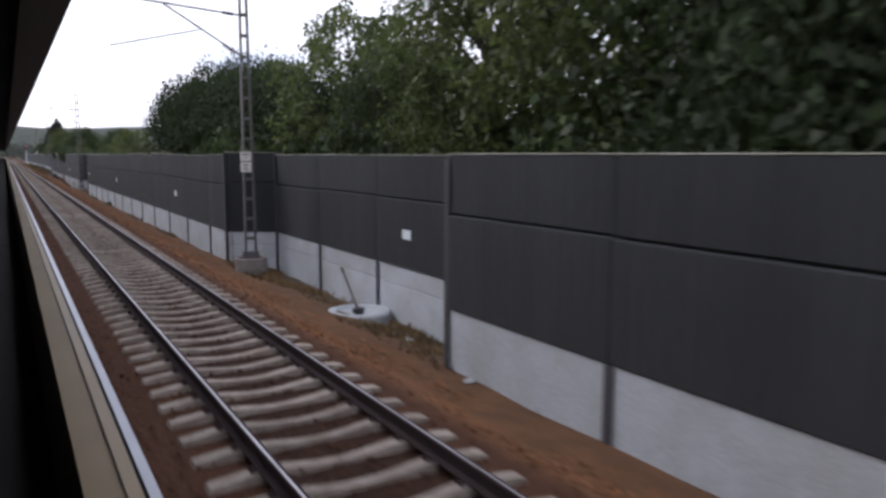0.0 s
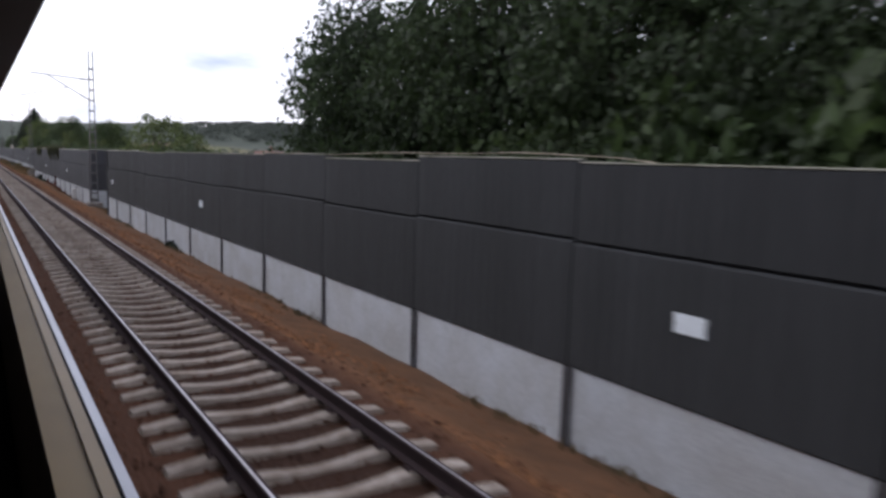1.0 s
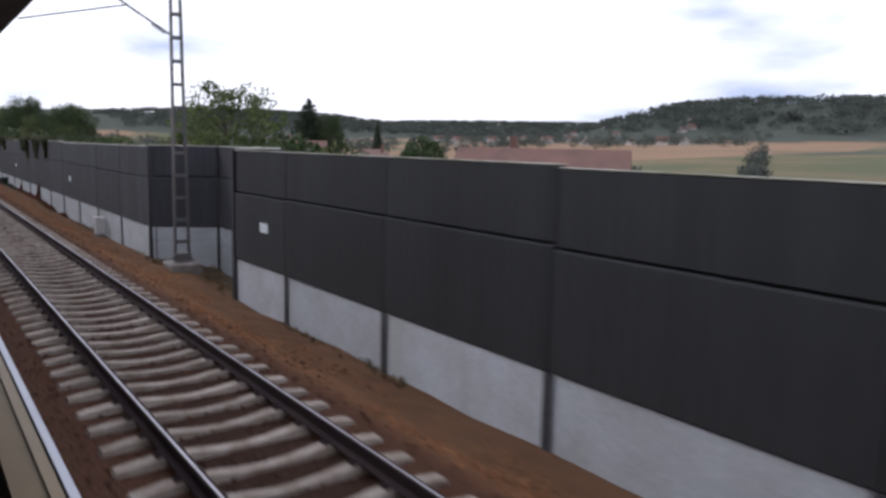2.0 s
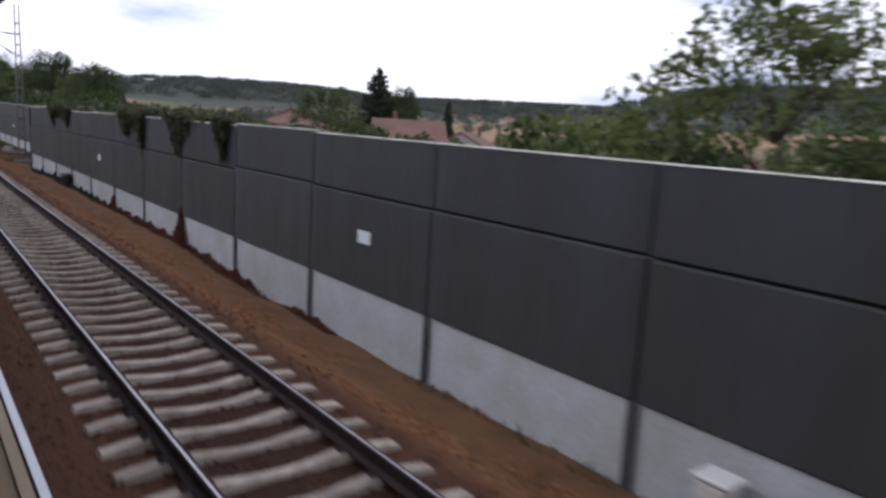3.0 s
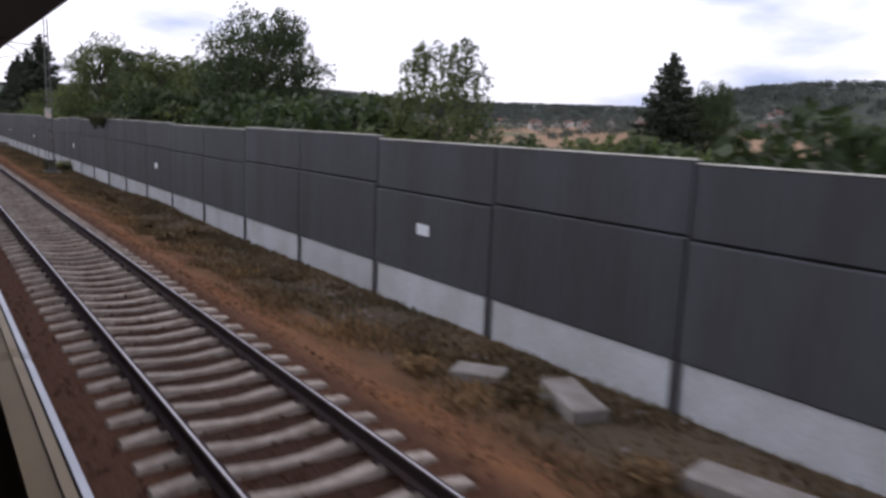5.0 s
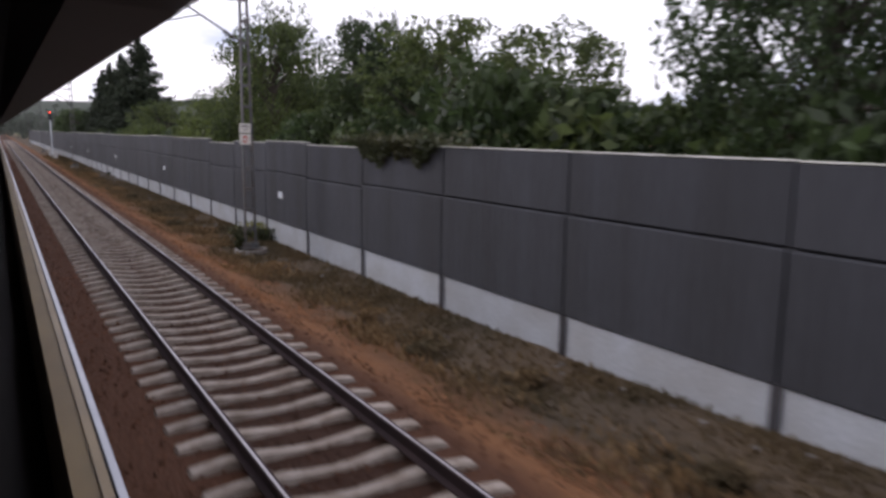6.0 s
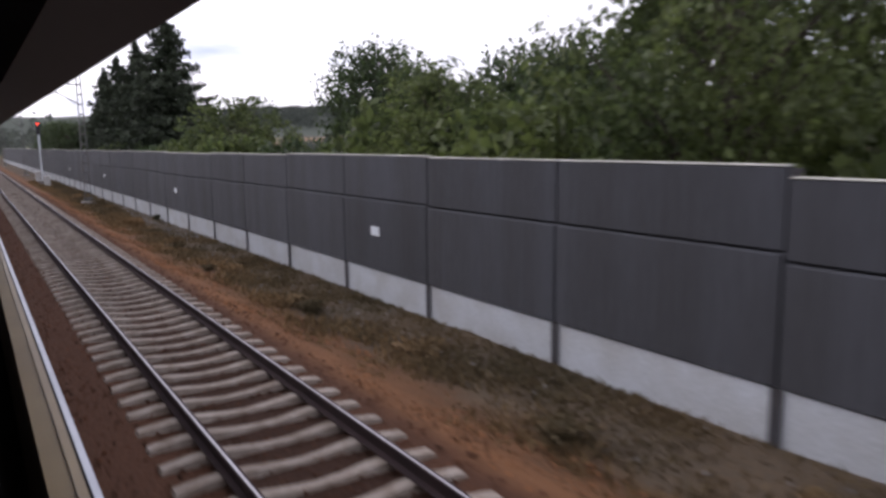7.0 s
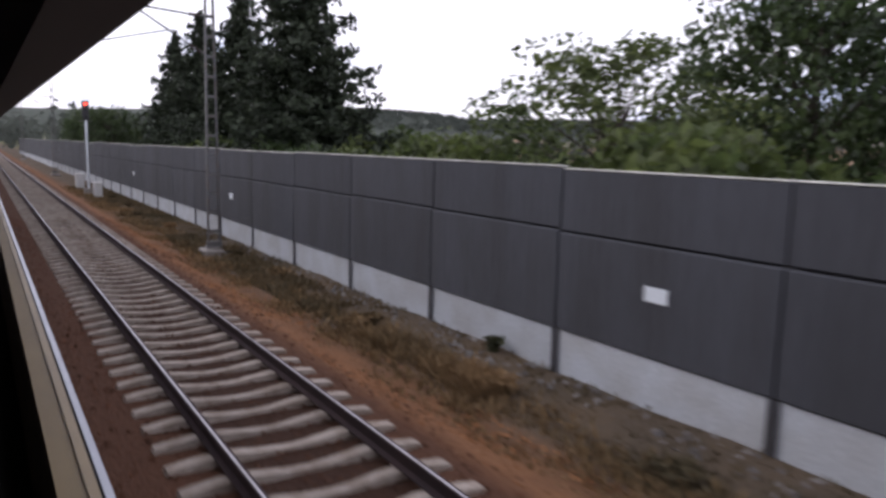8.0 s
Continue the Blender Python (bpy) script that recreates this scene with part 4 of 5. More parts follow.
def blades(n, x0, x1, y0, y1, h0, h1, material, name, label, dense=None):
    rng = np.random.default_rng(int(y0 * 3 + n))
    x, y = rng.uniform(x0, x1, n), rng.uniform(y0, y1, n)
    if dense is not None:
        keep = dense(x, y) > rng.uniform(0, 1, n)
        x, y = x[keep], y[keep]
    n = len(x)
    z = ground_z(x, y) - 0.02
    a = rng.uniform(0, 6.283, n)
    h = rng.uniform(h0, h1, n)
    w = rng.uniform(0.012, 0.030, n)
    lean = rng.normal(0, 0.45, (n, 2)) * h[:, None]
    B = np.stack([x, y, z], -1)
    s = np.stack([np.cos(a) * w, np.sin(a) * w, np.zeros(n)], -1)
    T = B + np.stack([lean[:, 0], lean[:, 1], h], -1)
    Mid = (B + T) / 2 + np.stack([np.zeros(n), np.zeros(n), h * 0.12], -1)
    V = np.concatenate([np.stack([B - s, B + s, Mid + s * 0.8, Mid - s * 0.8], 1), np.stack([Mid - s * 0.8, Mid + s * 0.8, T + s * 0.1, T - s * 0.1], 1)])
    tagged(new(name, quads_mesh(name, V, material)), label, "grass", kind="stuff")


def patchy(k, lo):
    return lambda x, y: np.clip(lo + 0.8 * np.sin(x * 2.1 + k) * np.sin(y * 0.55 + k * 2) + 0.5 * np.sin(y * 1.9 + x), 0, 1)


blades(120000, 4.1, 6.05, 137, 290, 0.03, 0.13, M_WEED, "low_turf", "low olive-brown turf on the verge", lambda x, y: np.clip(patchy(3, 0.75)(x, y) + 0.4 * smooth_step(4.9, 5.9, x), 0.25, 1) * (1 - 0.75 * smooth_step(226, 232, y) * (1 - smooth_step(258, 264, y)) * smooth_step(4.5, 5.0, x)))
blades(60000, 3.5, 4.9, 137, 290, 0.05, 0.22, M_GRASS, "dry_grass", "dry yellow-brown grass on the verge", lambda x, y: patchy(1, 0.55)(x, y) * np.clip(1.3 - np.abs(x - 4.0) * 1.3, 0, 1))
blades(30000, 2.9, 3.9, 137, 290, 0.03, 0.10, M_GRASS, "edge_grass", "short straw-coloured grass along the ballast edge", lambda x, y: np.clip(1.1 - np.abs(x - 3.45) * 2, 0, 1) * patchy(8, 0.7)(x, y))
blades(4600, 4.0, 4.7, 236.5, 242.0, 0.18, 0.42, M_GRASS, "tall_grass", "tall yellow grass at the ballast edge", patchy(5, 0.5))
blades(9000, 3.9, 5.4, 243.0, 257.0, 0.08, 0.26, M_WEED, "dark_grass", "dark olive grass patch on the verge", patchy(6, 0.7))
blades(5000, 4.25, 4.6, -4, 137, 0.04, 0.18, M_WEED, "foot_weeds", "sparse weeds along the plinth foot", patchy(2, 0.1))
blades(3500, 4.3, 6.4, 76, 82.6, 0.04, 0.16, M_GRASS, "niche_grass", "dry grass in the set-back bay", patchy(7, 0.3))
blades(5000, 4.6, 6.0, 12, 26, 0.05, 0.22, M_GRASS, "niche_grass", "dry grass in the set-back bay", patchy(4, 0.4))


def weed_points(x, y, h, r):
    rng = np.random.default_rng(int(y * 31))
    n = 420
    t = rng.uniform(0, 1, n)
    return np.stack([x + rng.normal(0, 0.45, n) * r * (0.4 + 0.6 * t), y + rng.normal(0, 0.45, n) * r * (0.4 + 0.6 * t), float(ground_z(x, y)) + h * t], -1)


for name, label, material, first in (("green_weed_tufts", "tufts of green weeds on the verge", M_WEED, 139), ("dry_weed_tufts", "tufts of dry brown weeds on the verge", M_GRASS, 141.5)):
    P = np.concatenate([weed_points(rt.uniform(3.8, 5.0), first + k * 6.3 + rt.uniform(-2, 2), rt.uniform(0.12, 0.32), rt.uniform(0.2, 0.5)) for k in range(23)])
    tagged(new(name, quads_mesh(name, cards(P, 0.075, np.random.default_rng(9)), material)), label, "weeds", kind="stuff")

M_LEAF_YELLOW = mat("yellow_leaves", (0.21, 0.20, 0.045), 0.7, alt=(0.11, 0.12, 0.035), scale=2, fine=9, amount=0.8, island=0.4, trans=0.3)
for x, y, h, r, material, label in ((4.40, 123.15, 0.62, 0.34, M_CREEPER, "round dark bush against the plinth"), (5.72, 197.65, 0.55, 0.75, M_LEAF_YELLOW, "yellow-green leafy plant at the plinth foot"), (5.78, 196.7, 0.42, 0.6, M_IVY, "dark green leafy plant at the plinth foot"),
                                    (4.42, 194.5, 0.85, 0.42, M_IVY, "dark green weed growing beside a mast footing"),
                                    (5.85, 238.6, 0.26, 0.14, M_IVY, "small dark weed against the plinth")):
    root = empty("leafy_plant", label, "plant", "leafy plants on the verge")
    z = float(ground_z(x, y))
    part("foliage", quads_mesh("foliage", cards(weed_points(x, y, h, r), 0.085, np.random.default_rng(6)), material), None, root)
    part("stem", limb_mesh([[((x, y, z - 0.08), 0.012), ((x + k * 0.3 * r, y + 0.35 * r * k * k - 0.1, z + 0.7 * h), 0.005)] for k in (-1, 0, 1)], "stem"), None, root)

# ---------------------------------------------------------------- masts, signs and line-side things
def mast(y, x=4.2, foot="round", board=0.0, height=8.6):
    gz = float(ground_z(x, y))
    zf = -0.56 if foot == "round" else -0.47
    wide = 0.18 if board else 0.21
    root = empty("catenary_mast", "tall grey lattice steel mast on a concrete footing", "mast", "catenary masts", m=Matrix.Translation((x, y, 0)))
    if foot == "round":
        bm = bmesh.new()
        ring = [(0.50, gz - 0.4), (0.50, zf + 0.03), (0.485, zf + 0.05), (0.435, zf + 0.05), (0.42, zf + 0.03), (0.42, gz - 0.4)]
        rows_ = [[bm.verts.new((r * math.cos(k * math.pi / 16), r * math.sin(k * math.pi / 16), z)) for r, z in ring] for k in range(32)]
        for a, b in zip(rows_, rows_[1:] + rows_[:1]):
            for k in range(5):
                bm.faces.new((a[k], b[k], b[k + 1], a[k + 1]))
        bmesh.ops.recalc_face_normals(bm, faces=bm.faces)
        tub = part("footing", bm, M_FOOT, root, "round concrete footing ring with a pale rim")
        bm = bmesh.new()
        bmesh.ops.create_cone(bm, cap_ends=True, segments=24, radius1=0.42, radius2=0.41, depth=zf - gz + 0.35, matrix=Matrix.Translation((0, 0, (zf + gz - 0.4) / 2)))
        part("fill", bm, M_BALLAST, tub, "dark gravel fill")
    else:
        part("footing", box((0, 0, (zf + gz - 0.4) / 2), (0.86, 0.95, zf - gz + 0.4), 0.05), M_FOOT, root, "square concrete footing")
    part("base_plate", box((0, 0, zf + 0.075), (0.56, 0.36, 0.03), 0.006), M_MAST, root)
    for s in (-1, 1):
        bm = bmesh.new()
        for dy, wx, wy in ((0, 0.010, 0.13), (-0.061, 0.050, 0.010), (0.061, 0.050, 0.010)):
            vs = []
            for z, xx in ((zf + 0.09, s * wide), (height, s * wide * 0.62)):
                ox = 0 if dy == 0 else -s * 0.022
                vs.append([bm.verts.new((xx + ox + sx * wx / 2, dy + sy * wy / 2, z)) for sx, sy in ((-1, -1), (1, -1), (1, 1), (-1, 1))])
            for k in range(4):
                bm.faces.new((vs[0][k], vs[0][(k + 1) % 4], vs[1][(k + 1) % 4], vs[1][k]))
            bm.faces.new(vs[1])
        bmesh.ops.recalc_face_normals(bm, faces=bm.faces)
        part("upright", bm, M_MAST, root)
    n = int((height - 0.3) / 0.62)
    for k in range(n):
        z = 0.10 + k * 0.62
        half = wide * (1 - 0.38 * (z - zf) / (height - zf))
        for sy in (-1, 1):
            part("batten", box((0, sy * 0.071, z), (2 * half, 0.009, 0.085), 0.002), M_MAST, root)
    part("shoe", box((0, 0, zf + 0.16), (0.50, 0.16, 0.16), 0.02), M_MAST, root)
    bm = bmesh.new()
    add_rod(bm, (-0.08, 0, 6.9), (-3.2, 0, 7.1), 0.028)
    add_rod(bm, (-0.08, 0, 5.7), (-2.3, 0, 7.02), 0.028)
    add_rod(bm, (-1.2, 0, 6.4), (-3.75, 0, 5.75), 0.018)
    part("cantilever", bm, M_MAST, root)
    for z in (6.9, 5.7):
        bm = bmesh.new()
        for k in range(5):
            add_rod(bm, (-0.30 - k * 0.07, 0, z + (0.1 if z < 6 else 0.015) * 1.0 + k * (0.042 if z < 6 else 0.004)), (-0.335 - k * 0.07, 0, z + (0.12 if z < 6 else 0.017) + k * (0.042 if z < 6 else 0.004)), 0.065, 0.05, 10)
        part("insulator", bm, M_RAIL, root)
    if board:
        face = pose(-0.10, -0.12, board - 3.14, 0, 0, -22)
        upper = part("name_board", box((0, 0, 3.14), (0.33, 0.012, 0.28), 0.003), M_BOARD, root, "aged white board with dark unreadable lines", m=face)
        part("print", box((0, -0.008, 3.20), (0.22, 0.004, 0.050)), M_GREYPRINT, upper)
        part("print", box((0.02, -0.008, 3.10), (0.15, 0.004, 0.022)), M_GREYPRINT, upper)
        lower = part("number_board", box((0, 0, 2.81), (0.33, 0.012, 0.31), 0.003), M_BOARD, root, "aged white board with a faded mark", m=face)
        part("print", box((0, -0.008, 2.81), (0.11, 0.004, 0.20)), M_RED if board > 3 else M_GREYPRINT, lower)
        part("print", box((0, -0.011, 2.81), (0.05, 0.003, 0.13)), M_BOARD, lower)
    return root


mast(23.2, 4.6, "round", 2.66)
mast(78.7, 4.27, "square")
mast(137.6, 4.4, "square")
mast(194.22, 4.60, "round", 3.18)
mast(252.3, 4.5, "square")
mast(309.5, 4.5, "square")
mast(366.5, 4.5, "square")


def wall_sign(x, y, z=1.0):
    root = empty("wall_sign", "small white sign plate on the dark barrier", "sign", "wall signs", m=Matrix.Translation((x - 0.004, y, z)))
    part("plate", box((0, 0, 0), (0.010, 0.42, 0.22), 0.003), M_SIGN, root)
    for y_ in (-0.19, 0.19):
        part("rivet", add_rod(bmesh.new(), (-0.008, y_, 0), (0, y_, 0), 0.009, n=6), M_MAST, root, "grey rivet")


wall_sign(6.04 - 0.03, 15.35, 0.87)
for y in (34.5, 54.7, 73.5, 97.0, 117.3):
    wall_sign(X_FRONT - 0.03, y)
wall_sign(X_BACK - 0.03, 139.9, 0.80)
for y in (155.3, 175.4, 195.6, 215.5, 235.1, 255.6, 275.9):
    wall_sign(X_BACK - 0.03, y)

gz = float(ground_z(5.3, 16.5))
lever = empty("track_lever", "leaning steel lever in a flat round concrete ring", "lever", m=Matrix.Translation((5.30, 16.55, gz)))
bm = bmesh.new()
ring = [(0.80, -0.35), (0.80, 0.14), (0.76, 0.19), (0.56, 0.20), (0.50, 0.15), (0.16, 0.09), (0.0, 0.09)]
rows_ = [[bm.verts.new((r * math.cos(k * math.pi / 16), r * math.sin(k * math.pi / 16), z)) for r, z in ring[:-1]] for k in range(32)]
hub = bm.verts.new((0, 0, 0.09))
for ra, rb in zip(rows_, rows_[1:] + rows_[:1]):
    for k in range(len(ring) - 2):
        bm.faces.new((ra[k], rb[k], rb[k + 1], ra[k + 1]))
    bm.faces.new((ra[-1], rb[-1], hub))
bmesh.ops.recalc_face_normals(bm, faces=bm.faces)
part("footing", bm, M_PLINTH, lever, "pale concrete ring with a shallow dish")
part("bracket", add_rod(box((0, 0, 0.17), (0.20, 0.24, 0.17), 0.03), (-0.14, 0, 0.20), (0.14, 0, 0.20), 0.05, n=10), M_INK, lever, "dark iron bracket")
part("rod", add_rod(add_rod(bmesh.new(), (0, 0.02, 0.20), (0, 0.92, 1.02), 0.035, 0.030), (0, 0.90, 1.00), (0, 1.02, 1.11), 0.045, 0.038), M_MAST, lever, "leaning steel rod")


def slab_block(x, y, ln, w, h, turn, tilt=0.0):
    z = float(ground_z(x, y))
    tagged(new("concrete_slab", mesh_of(box((0, 0, h / 2 - 0.05), (w, ln, h), 0.02), "concrete_slab", M_FOOT)), "weathered concrete slab lying in the weeds", "slab", "slabs on the verge").matrix_basis = pose(x, y, z, tilt, 0, turn)


for x, y, ln, w, h, turn, tilt in ((4.75, 147.2, 1.3, 0.55, 0.26, 12, 0), (5.0, 150.0, 1.1, 0.5, 0.30, -20, 3), (4.65, 151.6, 0.8, 0.5, 0.22, 35, 0), (5.3, 146.0, 0.7, 0.4, 0.22, 60, -4)):
    slab_block(x, y, ln, w, h, turn, tilt)
sv, sf = stones(420, 5.2, 6.02, 230, 258, lambda x, y: ground_z(x, y) + 0.0, 0.075)
tagged(new("rubble", tri_mesh("rubble", sv, sf, M_RUBBLE)), "grey rubble strewn along the plinth foot", "rubble", kind="stuff")
sv, sf = stones(500, 4.3, 6.0, 140, 226, lambda x, y: ground_z(x, y) + 0.01, 0.055)
tagged(new("rubble", tri_mesh("rubble", sv, sf, M_RUBBLE)), "few grey stones among the verge weeds", "rubble", kind="stuff")
for x, y, r in ((4.42, 10.2, 0.07), (5.2, 13.8, 0.08), (5.0, 14.1, 0.05)):
    bm = bmesh.new()
    bmesh.ops.create_icosphere(bm, subdivisions=1, radius=r)
    for v_ in bm.verts:
        v_.co = Vector((v_.co.x * 1.5, v_.co.y * 1.1, v_.co.z * 0.7)) * (1 + 0.25 * math.sin(v_.co.x * 91 + v_.co.y * 57))
    tagged(new("pale_stone", mesh_of(bm, "pale_stone", M_PLINTH)), "pale stone lying at the plinth foot", "stone", "pale stones").matrix_basis = pose(x, y, float(ground_z(x, y)) + r * 0.35, 0, 0, x * 200)


def cabinet(x, y, w, d, h, label):
    z = float(ground_z(x, y)) - 0.05
    root = empty("relay_cabinet", label, "cabinet", "relay cabinets", m=Matrix.Translation((x, y, z)))
    part("base", box((0, 0, 0.06), (d + 0.06, w + 0.06, 0.16), 0.01), M_FOOT, root)
    part("body", box((0, 0, 0.14 + h / 2), (d, w, h), 0.015), M_WHITEBOX, root)
    part("lid", box((0, 0, 0.16 + h), (d + 0.06, w + 0.06, 0.05), 0.012), M_WHITEBOX, root)
    dr = part("door", box((-d / 2 - 0.006, 0, 0.14 + h / 2), (0.012, w - 0.06, h - 0.08), 0.004), M_WHITEBOX, root)
    part("handle", box((-d / 2 - 0.02, w * 0.3, 0.14 + h / 2), (0.02, 0.025, 0.10), 0.004), M_INK, dr)


cabinet(4.32, 89.8, 0.36, 0.28, 0.62, "small white relay cabinet before the concrete plinth")
cabinet(4.4, 279.0, 0.7, 0.45, 0.85, "white relay cabinet near the signal post")
cabinet(4.4, 288.5, 0.9, 0.5, 1.0, "white relay cabinet near the signal post")

M_LAMP = bpy.data.materials.new("red_signal_lamp")
M_LAMP.use_nodes = True
b_ = M_LAMP.node_tree.nodes["Principled BSDF"]
b_.inputs["Base Color"].default_value = (0.6, 0.03, 0.02, 1)
b_.inputs["Emission Color"].default_value = (1.0, 0.06, 0.03, 1)
b_.inputs["Emission Strength"].default_value = 6.0
sg = empty("railway_signal", "red lit colour-light signal on a white post", "signal", m=Matrix.Translation((4.25, 282.0, -0.4)))
gz = float(ground_z(4.25, 282)) + 0.4
part("footing", box((0, 0, gz + 0.1), (0.6, 0.6, 0.6), 0.03), M_FOOT, sg)
part("post", add_rod(bmesh.new(), (0, 0, gz + 0.3), (0, 0, 4.6), 0.075, n=12), M_SIGN, sg, "white painted post")
part("platform", box((0, 0.25, 4.55), (0.7, 0.6, 0.05), 0.01), M_MAST, sg)
hd = part("signal_head", box((0, 0, 5.25), (0.42, 0.16, 1.25), 0.04), M_INK, sg, "black signal head with hoods")
for k, z in enumerate((4.85, 5.25, 5.65)):
    bm = bmesh.new()
    bmesh.ops.create_cone(bm, cap_ends=True, segments=16, radius1=0.085, radius2=0.085, depth=0.03, matrix=pose(0, -0.09, z, 90, 0, 0))
    part("lamp", bm, M_LAMP if k == 2 else M_GLASS, hd, "lit red lamp" if k == 2 else "dark lamp")
    bm = bmesh.new()
    for j in range(9):
        a = radians(-10 + j * 25)
        add_box(bm, (0.10 * math.cos(a), -0.16, z + 0.10 * math.sin(a)), (0.045, 0.16, 0.008), rot=Matrix.Rotation(math.pi / 2 - a, 4, "Y"))
    part("hood", bm, M_INK, hd)
part("ladder", add_rod(add_rod(bmesh.new(), (0.12, 0.3, gz), (0.12, 0.3, 4.6), 0.015), (-0.12, 0.3, gz), (-0.12, 0.3, 4.6), 0.015), M_MAST, sg)

# ---------------------------------------------------------------- houses
def house(x, y, w, d, eave, ridge, turn, label, sink=0.3, group="village houses", windows=True):
    z = float(ground_z(x, y))
    root = empty("house", label, "house", group, m=pose(x, y, z, 0, 0, turn))
    bm = bmesh.new()
    pts = [(-d / 2, -sink), (d / 2, -sink), (d / 2, eave), (0, ridge), (-d / 2, eave)]
    part("wall", extrude_profile(pts, -w / 2, w / 2), M_PLASTER, root)
    bm.free()
    o, t = 0.45, 0.18
    k = (ridge - eave) / (d / 2)
    for s in (-1, 1):
        prof = [(s * (d / 2 + o), eave - k * o + 0.04), (0, ridge + 0.04), (0, ridge + t + 0.04), (s * (d / 2 + o), eave - k * o + t + 0.04)]
        part("roof", extrude_profile(prof, -w / 2 - o, w / 2 + o), M_ROOF, root, "red tiled roof slope")
    part("chimney", box((d * 0.18, w * 0.2, ridge + 0.3), (0.5, 0.5, 1.4), 0.02), M_ROOF, root)
    if windows:
        for s in (-1, 1):
            for yy in (-w * 0.3, 0, w * 0.3):
                f = part("window", box((s * (d / 2 + 0.01), yy, eave * 0.55), (0.08, 1.2, 1.3), 0.01), M_SIGN, root)
                part("pane", box((s * (d / 2 + 0.045), yy, eave * 0.55), (0.03, 1.0, 1.1)), M_GLASS, f)


def hut(x, y, w, eave, ridge, turn):
    """A small square house under a hipped roof."""
    root = empty("house", "small pale house with a hipped pinkish tiled roof", "house", "near houses", m=pose(x, y, float(ground_z(x, y)), 0, 0, turn))
    part("wall", box((0, 0, eave / 2 - 0.15), (w, w, eave + 0.3), 0.02), M_PLASTER, root)
    o, r = w / 2 + 0.4, 0.35
    for k in range(4):
        bm = bmesh.new()
        up = [(-o, -o, eave - 0.05), (o, -o, eave - 0.05), (r, -0.02, ridge), (-r, -0.02, ridge)]
        lo = [bm.verts.new((a, b, z - 0.12)) for a, b, z in up]
        hi = [bm.verts.new(p) for p in up]
        bm.faces.new(hi)
        bm.faces.new(lo[::-1])
        for i in range(4):
            bm.faces.new((lo[i], lo[(i + 1) % 4], hi[(i + 1) % 4], hi[i]))
        part("roof", bm, M_ROOF, root, "pinkish tiled roof slope", m=Matrix.Rotation(k * math.pi / 2, 4, "Z"))
    for k in range(4):
        f = part("window", box((0, -w / 2 - 0.01, eave * 0.62), (1.1, 0.08, 1.2), 0.01), M_SIGN, root, m=Matrix.Rotation(k * math.pi / 2, 4, "Z"))
        part("pane", box((0, -w / 2 - 0.045, eave * 0.62), (0.9, 0.03, 1.0)), M_GLASS, f)


hut(25.2, 143.6, 3.4, 4.6, 5.9, 38)
house(65.0, 170.0, 9, 8, 4.4, 6.6, -50, "pale house with a dark red tiled roof", group="near houses")
house(42.5, 152.0, 7, 6.5, 4.2, 6.4, 60, "tall pale house with a pinkish red tiled roof", group="near houses")
house(51.0, 120.5, 9, 7, 3.1, 5.2, -139, "pale house with a dull red roof", group="near houses")
house(57.0, 114.0, 8, 7, 2.9, 5.0, -60, "low house with a dull red roof", group="near houses")
house(60.0, 127.0, 8, 7, 3.3, 5.9, 20, "pale house with a red tiled roof", group="near houses")
house(33.5, 94.5, 11, 6.5, 3.9, 5.9, 38, "long low house with an orange red roof", group="near houses")
rh = random.Random(8)
for x, y, h in ((47.0, 116.5, 3.6), (50.5, 112.0, 3.8), (45.5, 121.5, 3.9), (54.0, 124.5, 4.4), (23.2, 141.4, 3.9), (23.0, 137.5, 4.3), (30.0, 140.5, 5.4), (32.5, 144.0, 5.2), (33.0, 137.0, 5.0), (27.5, 139.5, 4.6)):
    plant("bush" if h < 4 else "shrub", x, y, h, 0.9, rt.uniform(0, 360), "bush", "garden bush before a red-roofed house", "bush", "garden bushes")
for k in range(30):
    a, r = radians(rh.uniform(37, 57)), rh.uniform(560, 1000)
    house(r * math.sin(a), 85 + r * math.cos(a), rh.uniform(7, 11), rh.uniform(6, 8), rh.uniform(2.8, 4.5), rh.uniform(5.5, 7.5), rh.uniform(0, 180), "far village house with a red roof", windows=False)


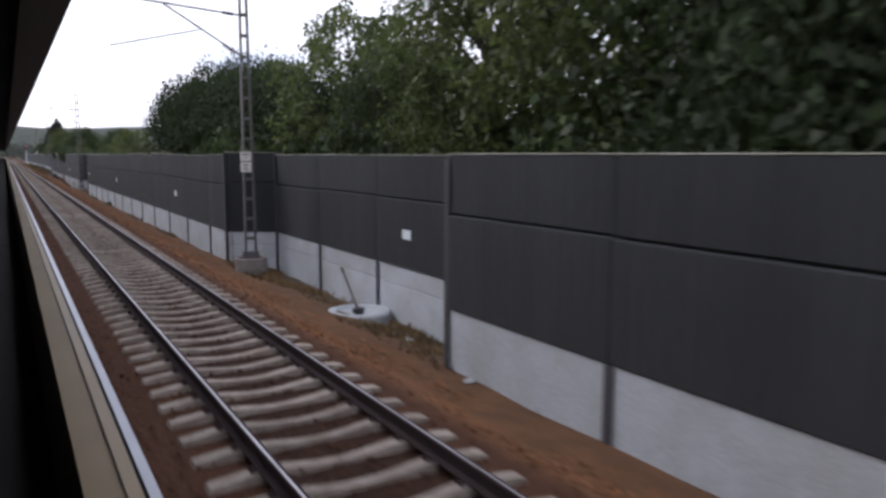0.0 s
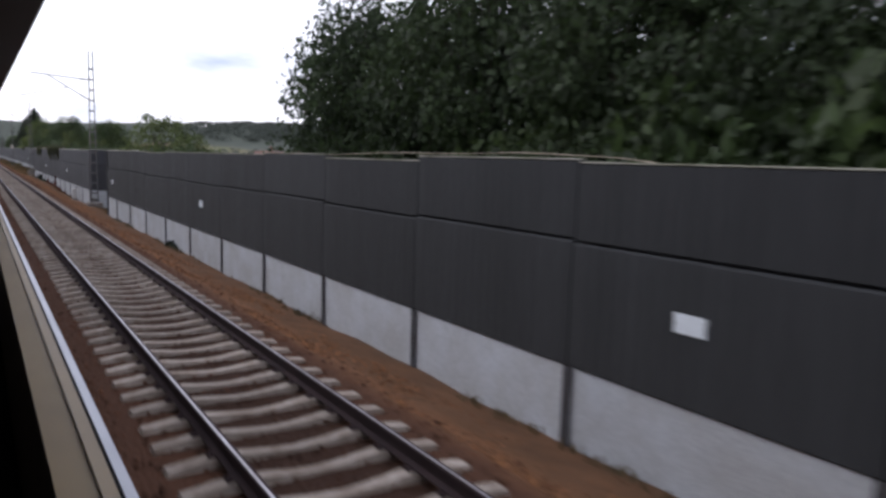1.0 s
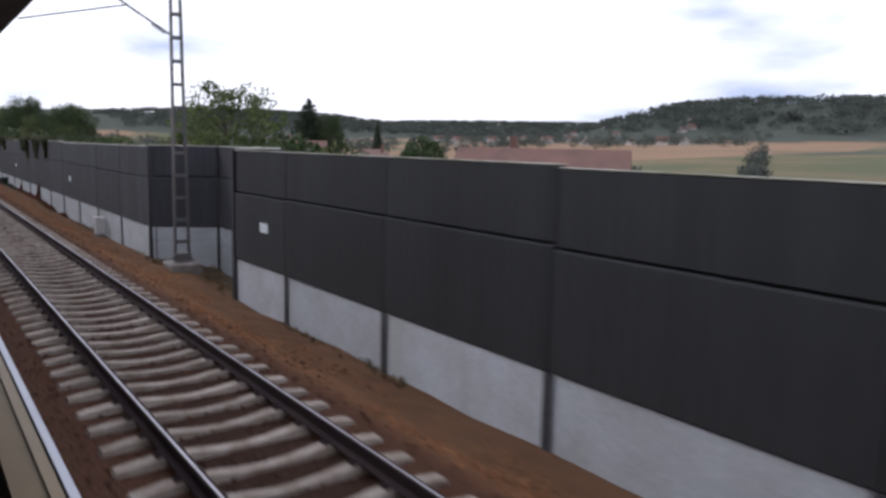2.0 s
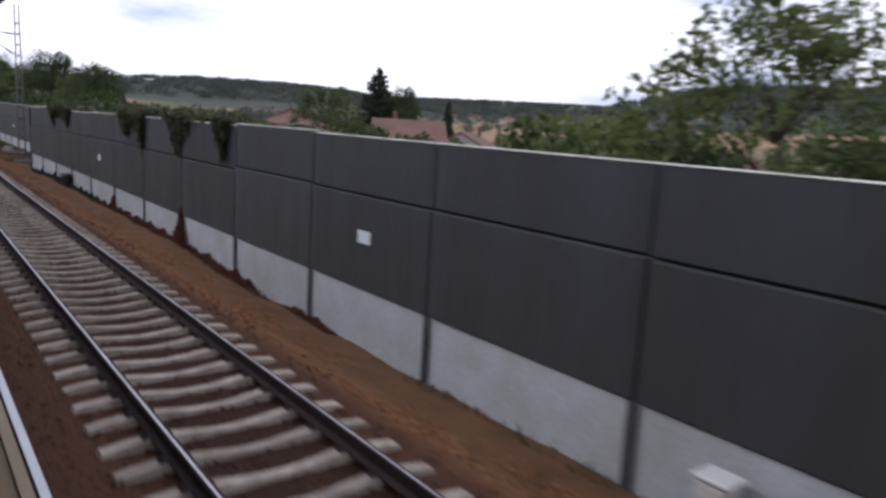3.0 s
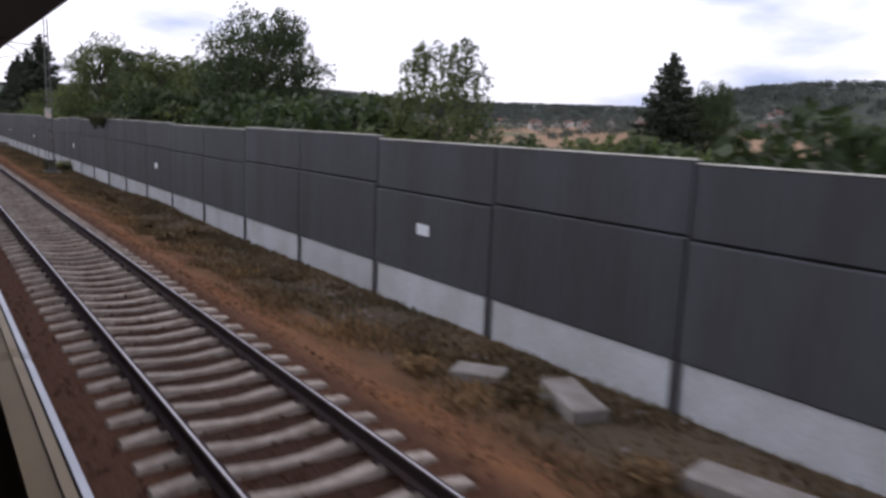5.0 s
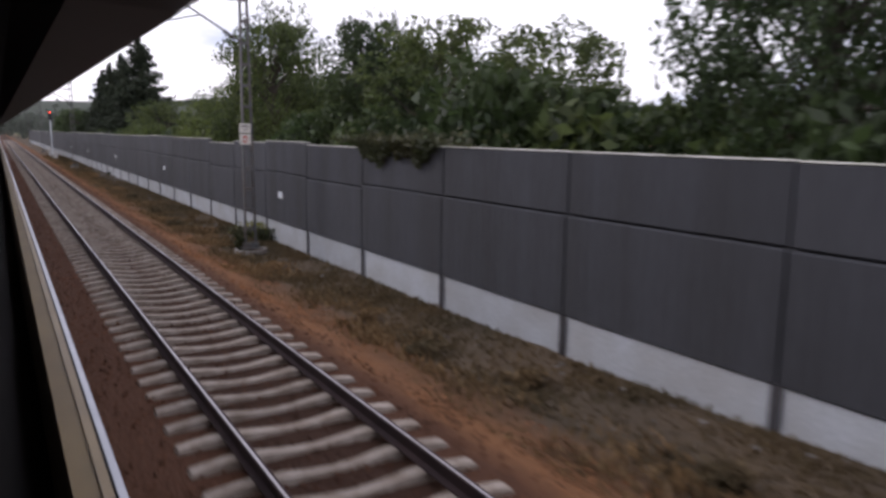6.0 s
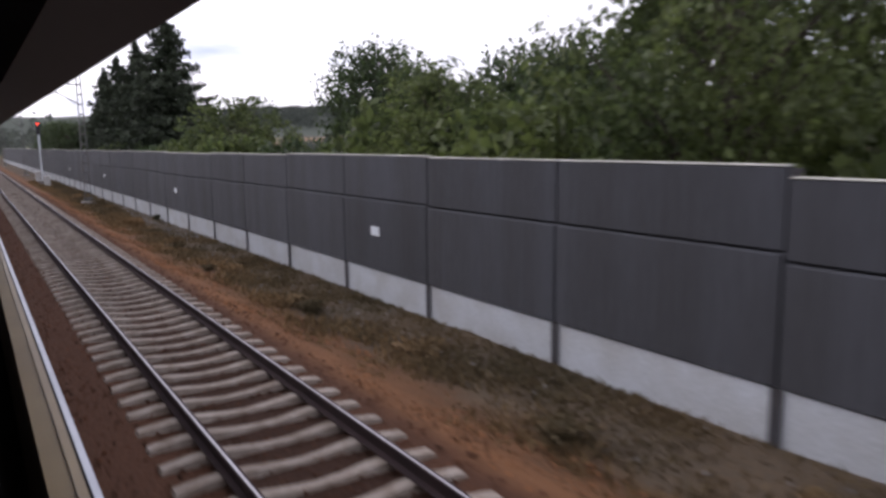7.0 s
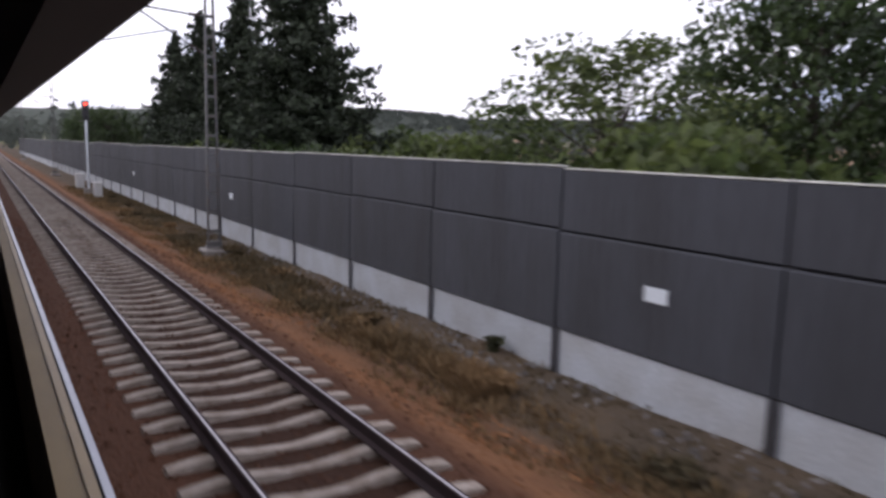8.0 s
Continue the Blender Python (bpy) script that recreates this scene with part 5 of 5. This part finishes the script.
# ---------------------------------------------------------------- the train's own carriages
def carriage(y0, ln):
    root = empty("passenger_carriage", "dark passenger carriage with an open window band and bright sill", "railway carriage", "carriages of the train", m=Matrix.Translation((0, y0, 0)))
    def bar(name, pts, material, label=""):
        return part(name, extrude_profile(pts, 0.02, ln - 0.02), material, root, label)
    bar("lower_side", [(-1.66, 0.95), (-1.66, 1.975), (-1.74, 1.975), (-1.74, 0.95)], M_TRAIN)
    sill = bar("window_sill", [(-1.645, 1.975), (-1.645, 2.0), (-1.672, 2.012), (-1.672, 1.975)], M_ALU, "bright aluminium window sill")
    bar("sill_seal", [(-1.672, 1.975), (-1.672, 2.004), (-1.684, 2.004), (-1.684, 1.975)], M_RUBBER)
    bar("inner_rail", [(-1.684, 1.975), (-1.684, 2.022), (-1.715, 2.026), (-1.715, 1.975)], M_OCHRE, "ochre inner rail")
    bar("inner_ledge", [(-1.715, 1.94), (-1.715, 2.016), (-1.79, 2.010), (-1.79, 1.94)], M_OCHRE, "ochre inner window ledge")
    bar("lining", [(-1.742, 1.2), (-1.742, 1.94), (-1.785, 1.94), (-1.785, 1.2)], M_OCHRE)
    bar("upper_side", [(-1.64, 3.28), (-1.64, 3.70), (-1.80, 3.70), (-1.80, 3.29)], M_TRAIN)
    bar("roof", [(-1.66, 3.70), (-2.0, 4.02), (-3.4, 4.22), (-4.8, 4.02), (-5.14, 3.70), (-5.05, 3.66), (-4.75, 3.95), (-3.4, 4.12), (-2.05, 3.95), (-1.75, 3.66)], M_ROOFTRAIN)
    bar("far_side", [(-5.14, 0.95), (-5.06, 0.95), (-5.06, 3.66), (-5.14, 3.70)], M_TRAIN)
    bar("floor", [(-1.74, 1.08), (-1.74, 1.18), (-5.06, 1.18), (-5.06, 1.08)], M_TRAIN)
    for yb in (3.5, ln - 3.5):
        bg_ = part("bogie", box((G / 2 - 4.15, yb, 0.62), (1.9, 3.2, 0.34), 0.04), M_RUBBER, root)
        for dy in (-1.25, 1.25):
            for sx in (-1, 1):
                bm = bmesh.new()
                bmesh.ops.create_cone(bm, cap_ends=True, segments=20, radius1=0.46, radius2=0.46, depth=0.13, matrix=pose(G / 2 - 4.15 + sx * G / 2, yb + dy, 0.462, 0, 90, 0))
                part("wheel", bm, M_RAIL, bg_)
        part("pivot", box((G / 2 - 4.15, yb, 0.93), (1.2, 0.9, 0.30), 0.03), M_RUBBER, bg_)


for k in range(14):
    carriage(-38 + k * 26.4, 26.4)
